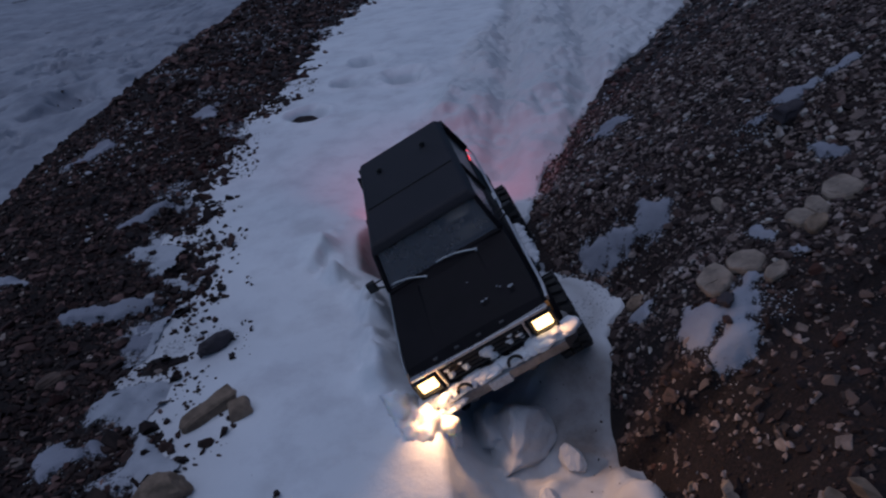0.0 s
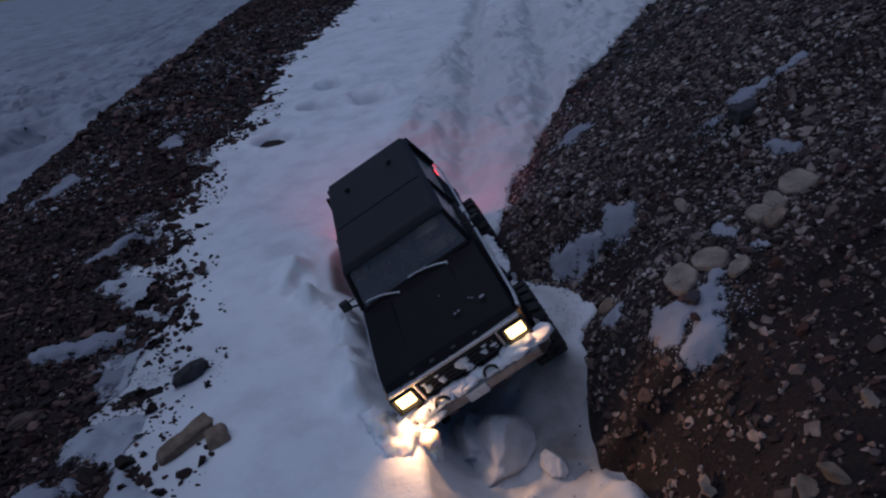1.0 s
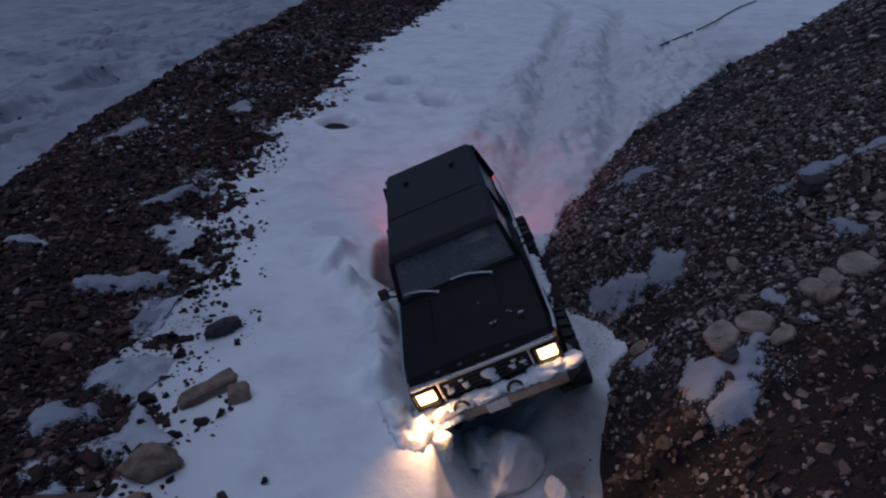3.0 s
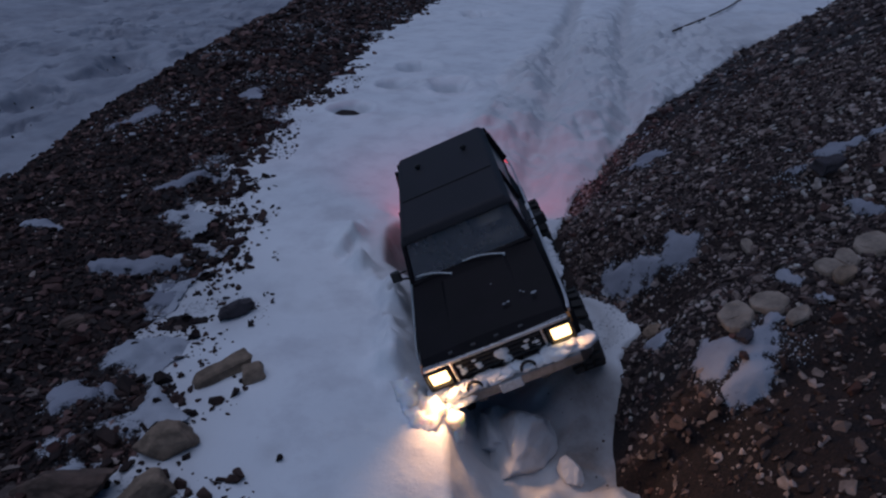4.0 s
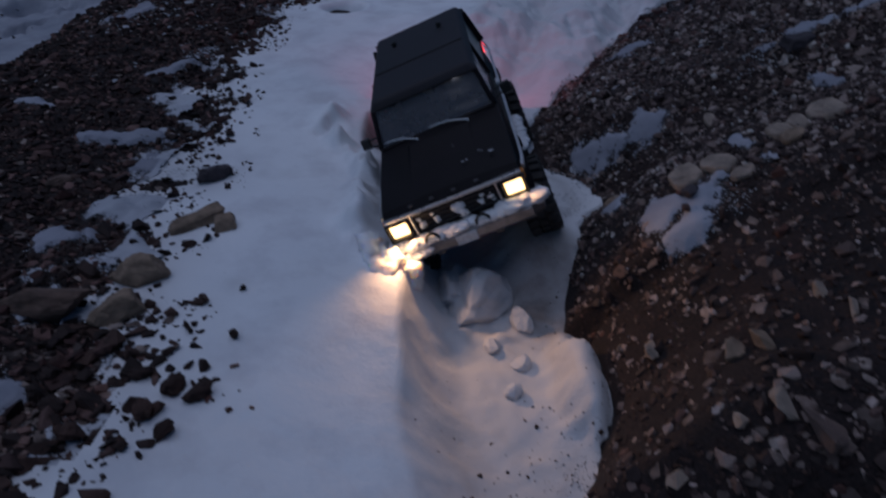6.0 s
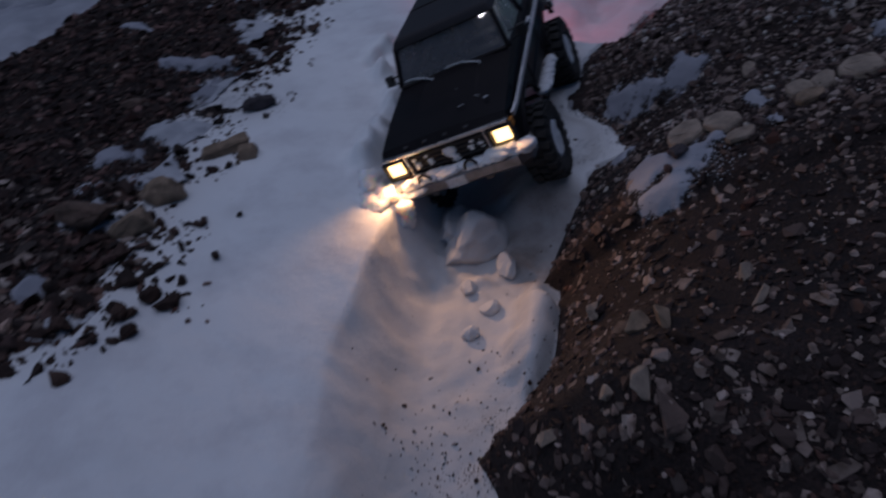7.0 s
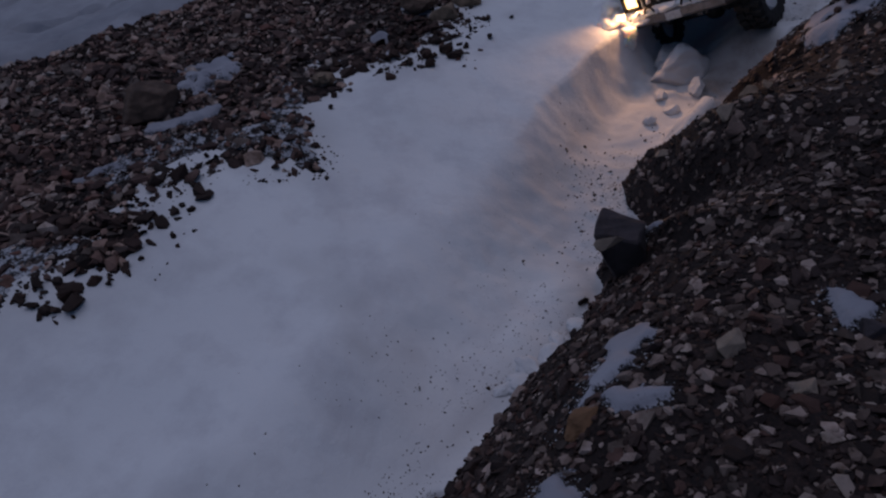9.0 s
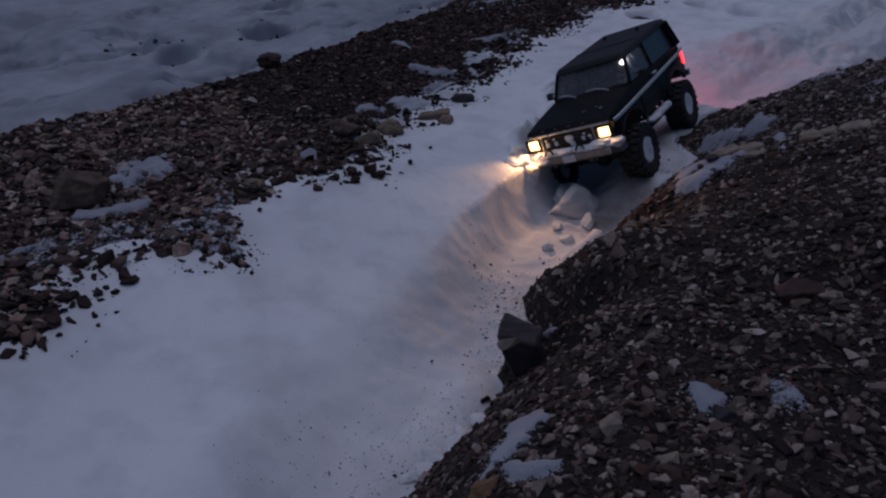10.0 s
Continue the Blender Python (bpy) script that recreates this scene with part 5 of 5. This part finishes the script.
def templates(count, flat, seed, points):
    out = []
    for k in range(count):
        bm = rock_bm(seed + k, 1.0, 0.62 + 0.3 * ((k * 7) % 5) / 5, flat * (0.7 + 0.6 * ((k * 3) % 4) / 4), points, 0.0)
        bmesh.ops.triangulate(bm, faces=bm.faces[:])
        bm.verts.index_update()
        out.append((np.array([v.co for v in bm.verts]), np.array([[v.index for v in f.verts] for f in bm.faces])))
        bm.free()
    return out


def turns(n, tilt):
    """Random turns: any heading, and a lean of about tilt radians."""
    a = rng.uniform(0, 2 * np.pi, n)
    lean, way = rng.normal(0, tilt, n), rng.uniform(0, 2 * np.pi, n)
    ca, sa = np.cos(a), np.sin(a)
    rz = np.zeros((n, 3, 3))
    rz[:, 0, 0], rz[:, 0, 1], rz[:, 1, 0], rz[:, 1, 1], rz[:, 2, 2] = ca, -sa, sa, ca, 1
    kx, ky, cl, sl = np.cos(way), np.sin(way), np.cos(lean), np.sin(lean)
    rl = np.zeros((n, 3, 3))
    rl[:, 0, 0], rl[:, 0, 1], rl[:, 0, 2] = cl + kx * kx * (1 - cl), kx * ky * (1 - cl), ky * sl
    rl[:, 1, 0], rl[:, 1, 1], rl[:, 1, 2] = kx * ky * (1 - cl), cl + ky * ky * (1 - cl), -kx * sl
    rl[:, 2, 0], rl[:, 2, 1], rl[:, 2, 2] = -ky * sl, kx * sl, cl
    return rl @ rz


def slope_turn(c, s, height):
    """Turns that lay the upright along the ground's normal."""
    e = 0.02
    gc = (height(c + e, s) - height(c - e, s)) / (2 * e)
    gs = (height(c, s + e) - height(c, s - e)) / (2 * e)
    nx, ny = to_xy(-gc, -gs)
    n = np.stack([nx, ny, np.ones_like(nx)], -1)
    n /= np.linalg.norm(n, axis=1, keepdims=True)
    t = np.stack([n[:, 2], 0 * nx, -n[:, 0]], -1)
    t /= np.linalg.norm(t, axis=1, keepdims=True)
    return np.stack([t, np.cross(n, t), n], -1)


SHAPES = templates(16, 0.55, 500, 12)
FLAKES = templates(8, 0.20, 900, 9)
CHIPS = templates(8, 0.55, 700, 8)


def scattered(n, c_range, s_range, accept, size, spread_of_size, largest):
    c = rng.uniform(*c_range, n)
    s = rng.uniform(*s_range, n)
    ok = accept(c, s)
    c, s = c[ok], s[ok]
    r = np.minimum(size * np.exp(rng.normal(0, spread_of_size, len(c))), largest)
    return c, s, r


def on_gravel(c, s, bare=0.0):
    """Where dirt shows through the snow, with a few stones strewn beyond its edge."""
    over = snow_height(c, s) - dirt_height(c, s)
    over = np.where((c < -0.7) & off_gully(c, s) & (over < 0.06), np.minimum(over, -0.01 + 0.025 * smooth(0.35, 0.75, edge_cover(c, s)) + 0.02 * smooth(0.3, 0.7, patch_cover(c, s))), over)
    strewn = np.exp(-np.clip(over, 0, 1) / 0.0030) * 0.35
    clear = rng.random(len(c)) < np.where(over < -0.004, 1.0, np.where(over < 0.03, strewn, bare))
    # none inside the truck
    x, y = to_xy(c, s)
    tc, ts_ = c - TRUCK_C, s - TRUCK_S
    inside = (np.abs(tc) < 0.125) & (np.abs(ts_) < 0.30)
    return clear & ~inside


def laid(c, s, r, tilt):
    x, y = to_xy(c, s)
    z = np.where(off_gully(c, s) & (c > ridge_line(s) - 0.15), dirt_height(c, s), np.maximum(dirt_height(c, s), snow_height(c, s)))
    rot = slope_turn(c, s, dirt_height) @ turns(len(c), tilt)
    place = np.stack([x, y, z + 0.12 * r], -1)
    return place, rot


def joined(name, shapes, c, s, r, tilt, mat, label):
    place, rot = laid(c, s, r, tilt)
    kind = rng.integers(0, len(shapes), len(c))
    vs, fs, base = [], [], 0
    for k, (v, f) in enumerate(shapes):
        pick = kind == k
        m = pick.sum()
        if not m:
            continue
        stretch = rng.uniform(0.75, 1.3, (m, 1, 3))
        pv = np.einsum("nij,nvj->nvi", rot[pick], v[None] * stretch) * r[pick, None, None] + place[pick, None]
        vs.append(pv.reshape(-1, 3))
        fs.append((f[None] + (np.arange(m) * len(v))[:, None, None]).reshape(-1, 3) + base)
        base += m * len(v)
    ob = solid(name, np.concatenate(vs), np.concatenate(fs), mat)
    ob.parent = ground
    return tagged(ob, label, kind="stuff")


def bank_side(c, s):
    """The bank's gravel; it lies thin over bare wet earth along one low stretch."""
    thin = 0.62 * smooth(0.80, 0.95, s) * smooth(1.34, 1.16, s) * smooth(0.05, -0.15, c)
    return (c > bank_foot(s) - 0.02) & on_gravel(c, s) & (rng.random(len(c)) > thin)


def ridge_side(c, s):
    return (c < gravel_edge(s) + 0.10) & (c > ridge_line(s) - 0.12) & on_gravel(c, s)


near_bank = scattered(42000, (-0.5, 0.55), (0.1, 2.3), bank_side, 0.0041, 0.46, 0.0125)
far_bank = scattered(24000, (-0.45, 3.6), (2.3, 6.5), bank_side, 0.0085, 0.45, 0.03)
upper_bank = scattered(9000, (0.55, 1.6), (0.1, 2.3), bank_side, 0.009, 0.45, 0.03)
ridge = scattered(44000, (-1.78, -0.72), (0.05, 3.0), ridge_side, 0.0050, 0.55, 0.018)
far_ridge = scattered(24000, (-1.9, -0.2), (3.0, 8.0), ridge_side, 0.010, 0.45, 0.03)

outer_bank = scattered(22000, (0.3, 4.5), (-3.0, 6.5), lambda c, s: (c > bank_foot(s) + 0.1) & ((s < 0.1) | (c > 1.6)) & ((s < 2.3) | (c > 3.6)), 0.013, 0.45, 0.04)
outer_foot = scattered(6000, (-0.4, 0.4), (-3.0, 0.1), lambda c, s: c > bank_foot(s), 0.009, 0.45, 0.03)
outer_ridge = scattered(12000, (-1.8, -0.84), (-3.0, 0.05), lambda c, s: (c < gravel_edge(s)) & (c > ridge_line(s) - 0.12), 0.010, 0.45, 0.03)

# the largest three hundred of the bank's near stretch are stones of their own
c, s, r = near_bank
stretch_score = r * ((c < 0.10) & (s > 0.3) & (s < 1.55))
order = np.argsort(-stretch_score)
single, rest = order[:300], order[300:]
place, rot = laid(c[single], s[single], r[single], 0.5)
stone_meshes = []
for k, (v, f) in enumerate(SHAPES):
    me = bpy.data.meshes.new("stone")
    me.from_pydata(v.tolist(), [], f.tolist())
    me.materials.append(STONE)
    stone_meshes.append(me)
for k in range(len(single)):
    ob = new("stone", stone_meshes[k % len(stone_meshes)])
    m = Matrix(rot[k].tolist()).to_4x4()
    ob.parent = ground
    ob.matrix_basis = Matrix.Translation(place[k].tolist()) @ m @ Matrix.Diagonal((*([float(r[single[k]])] * 3), 1))

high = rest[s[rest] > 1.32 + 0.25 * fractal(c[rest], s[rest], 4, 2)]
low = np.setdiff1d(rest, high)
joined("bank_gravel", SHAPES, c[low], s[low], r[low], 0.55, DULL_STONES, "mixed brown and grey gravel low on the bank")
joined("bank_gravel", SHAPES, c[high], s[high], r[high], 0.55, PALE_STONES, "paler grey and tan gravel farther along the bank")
joined("bank_gravel", SHAPES, *upper_bank, 0.35, STONES, "coarse gravel high on the bank")
joined("bank_gravel", SHAPES, *far_bank, 0.35, PALE_STONES, "coarse gravel of the far bank")
c, s, r = ridge
dark = s > 1.02 + 0.35 * fractal(c, s, 4, 2)
joined("ridge_gravel", SHAPES, c[dark], s[dark], r[dark] * 0.85, 0.55, RIDGE_STONES, "dark reddish-brown gravel of the low ridge")
joined("ridge_gravel", SHAPES, c[~dark], s[~dark], r[~dark], 0.45, BROWN_STONES, "mixed beige and brown gravel of the low ridge")
joined("bank_gravel", CHIPS, *outer_bank, 0.35, STONES, "coarse gravel of the wide bank")
joined("bank_gravel", CHIPS, *outer_foot, 0.35, STONES, "coarse gravel at the foot of the bank")
joined("ridge_gravel", CHIPS, *outer_ridge, 0.35, RIDGE_STONES, "coarse dark gravel of the ridge")
joined("ridge_gravel", SHAPES, *far_ridge, 0.35, RIDGE_STONES, "dark gravel of the far ridge")
flaky = scattered(12000, (-0.42, 0.5), (0.1, 2.2), bank_side, 0.0044, 0.46, 0.012)
joined("bank_flakes", FLAKES, *flaky, 0.22, FLAKY, "flat grey and beige flakes of stone on the bank")
flaky = scattered(4200, (-1.6, -0.85), (0.1, 1.15), ridge_side, 0.0062, 0.45, 0.018)
joined("ridge_flakes", FLAKES, *flaky, 0.25, FLAKY, "flat grey and brown flakes of stone on the ridge")
chips = scattered(26000, (-0.5, 0.5), (0.1, 1.05), bank_side, 0.0021, 0.4, 0.005)
joined("bank_grit", CHIPS, *chips, 0.5, CLODS, "fine dark grit between the stones of the bank")
chips = scattered(34000, (-0.5, 0.5), (1.05, 2.2), bank_side, 0.0021, 0.4, 0.005)
joined("bank_grit", CHIPS, *chips, 0.5, STONES, "fine mixed grit between the stones of the bank")
flaky = scattered(2600, (-1.6, -0.95), (1.15, 3.0), ridge_side, 0.0045, 0.45, 0.012)
joined("ridge_flakes", FLAKES, *flaky, 0.25, FLAKY, "small pale flakes of stone among dark earth")
chips = scattered(40000, (-1.75, -0.72), (0.1, 2.6), ridge_side, 0.0030, 0.35, 0.006)
joined("ridge_grit", CHIPS, *chips, 0.5, CLODS, "fine dark grit of the ridge")
# dark clods along the ridge's snowy edge
edge = scattered(15000, (-1.45, -0.70), (0.15, 2.8), lambda c, s: (np.abs(c - gravel_edge(s) + 0.03) < 0.13 * rng.random(len(c))) & (fractal(c, s, 11, 3) > 0.01), 0.0066, 0.50, 0.018)
joined("ridge_clods", SHAPES, *edge, 0.5, CLODS, "dark wet clods along the snow's edge")
# grit flung over the snow beside the bank
flung = scattered(1300, (-0.62, -0.25), (0.15, 1.5), lambda c, s: (rng.random(len(c)) < np.exp((c - bank_foot(s)) / 0.05)) & (c < bank_foot(s)), 0.0014, 0.45, 0.004)
joined("flung_grit", CHIPS, *flung, 0.5, CLODS, "dark grit strewn on the snow")

# dark grit creeping out over the snow along the ridge's edge, in drifts
drift = scattered(22000, (-1.42, -0.70), (0.15, 3.0), lambda c, s: (np.abs(gravel_edge(s) - c - 0.06) < 0.17) & (rng.random(len(c)) < smooth(-0.02, 0.16, fractal(c, s, 10, 3) + 0.25 * (gravel_edge(s) - c))), 0.0021, 0.6, 0.008)
joined("drift_grit", CHIPS, *drift, 0.5, CLODS, "dark grit drifted over the snow's edge")


# thin snow lying between the stones round the patches
def near_patches(c, s):
    chance = np.zeros_like(c)
    for patch in PATCHES + LEFT_PATCHES:
        chance = np.maximum(chance, 0.7 * smooth(1.35, 0.75, patch_reach(c, s, patch)))
    return rng.random(len(c)) < chance


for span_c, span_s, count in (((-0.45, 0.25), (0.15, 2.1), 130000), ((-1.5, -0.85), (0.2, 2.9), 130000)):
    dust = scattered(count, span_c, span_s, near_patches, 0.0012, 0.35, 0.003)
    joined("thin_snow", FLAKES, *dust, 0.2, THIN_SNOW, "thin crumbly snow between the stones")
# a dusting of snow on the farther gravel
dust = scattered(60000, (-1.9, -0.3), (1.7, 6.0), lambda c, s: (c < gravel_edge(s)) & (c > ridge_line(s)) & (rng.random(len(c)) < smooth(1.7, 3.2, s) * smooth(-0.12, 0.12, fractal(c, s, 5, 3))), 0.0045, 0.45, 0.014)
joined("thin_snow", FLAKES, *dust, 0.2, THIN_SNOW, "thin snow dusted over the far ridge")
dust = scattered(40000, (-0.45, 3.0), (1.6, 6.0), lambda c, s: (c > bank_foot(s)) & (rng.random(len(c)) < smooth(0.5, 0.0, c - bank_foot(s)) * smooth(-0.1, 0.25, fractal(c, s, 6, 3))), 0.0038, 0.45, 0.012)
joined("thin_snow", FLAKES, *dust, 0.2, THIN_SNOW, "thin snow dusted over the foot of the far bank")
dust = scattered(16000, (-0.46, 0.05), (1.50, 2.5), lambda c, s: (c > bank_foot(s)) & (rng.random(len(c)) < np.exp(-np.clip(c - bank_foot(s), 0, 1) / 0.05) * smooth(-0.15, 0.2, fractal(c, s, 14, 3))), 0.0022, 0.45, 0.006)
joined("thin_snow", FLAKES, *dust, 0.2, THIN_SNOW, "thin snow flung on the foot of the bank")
# grit thrown down on the snow ahead of the truck
spray = scattered(1500, (-0.60, -0.33), (0.62, 1.08), lambda c, s: rng.random(len(c)) < np.exp(-((c - bank_foot(s) + 0.06) / 0.05) ** 2 - ((s - 0.86) / 0.13) ** 2), 0.0016, 0.5, 0.005)
joined("flung_grit", CHIPS, *spray, 0.5, CLODS, "dark grit sprayed over the snow ahead of the truck")
# fine grit along the foot of the bank
fine = scattered(26000, (-0.62, -0.26), (0.20, 1.12), lambda c, s: (c < bank_foot(s) + 0.01) & (rng.random(len(c)) < np.exp((c - bank_foot(s)) / 0.045) * smooth(-0.12, 0.22, fractal(c, s, 12, 3))), 0.0008, 0.4, 0.002)
joined("flung_grit", CHIPS, *fine, 0.5, CLODS, "fine dark grit peppering the snow by the bank")
# dark crumbs added in the far field's dents, for the soft shading there
spots = [(c + 0.035 * math.sin(k * 2.4) * math.sqrt(k), s + 0.06 * math.cos(k * 2.4) * math.sqrt(k), 0.005 + 0.003 * (k * 7 % 4))
         for c, s in ((-2.74, 1.65), (-2.55, 1.66), (-2.45, 2.10), (-2.80, 2.50), (-2.30, 4.45), (-2.70, 5.40), (-2.36, 3.50), (-2.15, 2.9)) for k in range(11)]
c, s, r = (np.array(v) for v in zip(*spots))
joined("field_clods", CHIPS, c, s, r, 0.5, CLODS, "dark crumbs added in the far snow's dents for their shading")
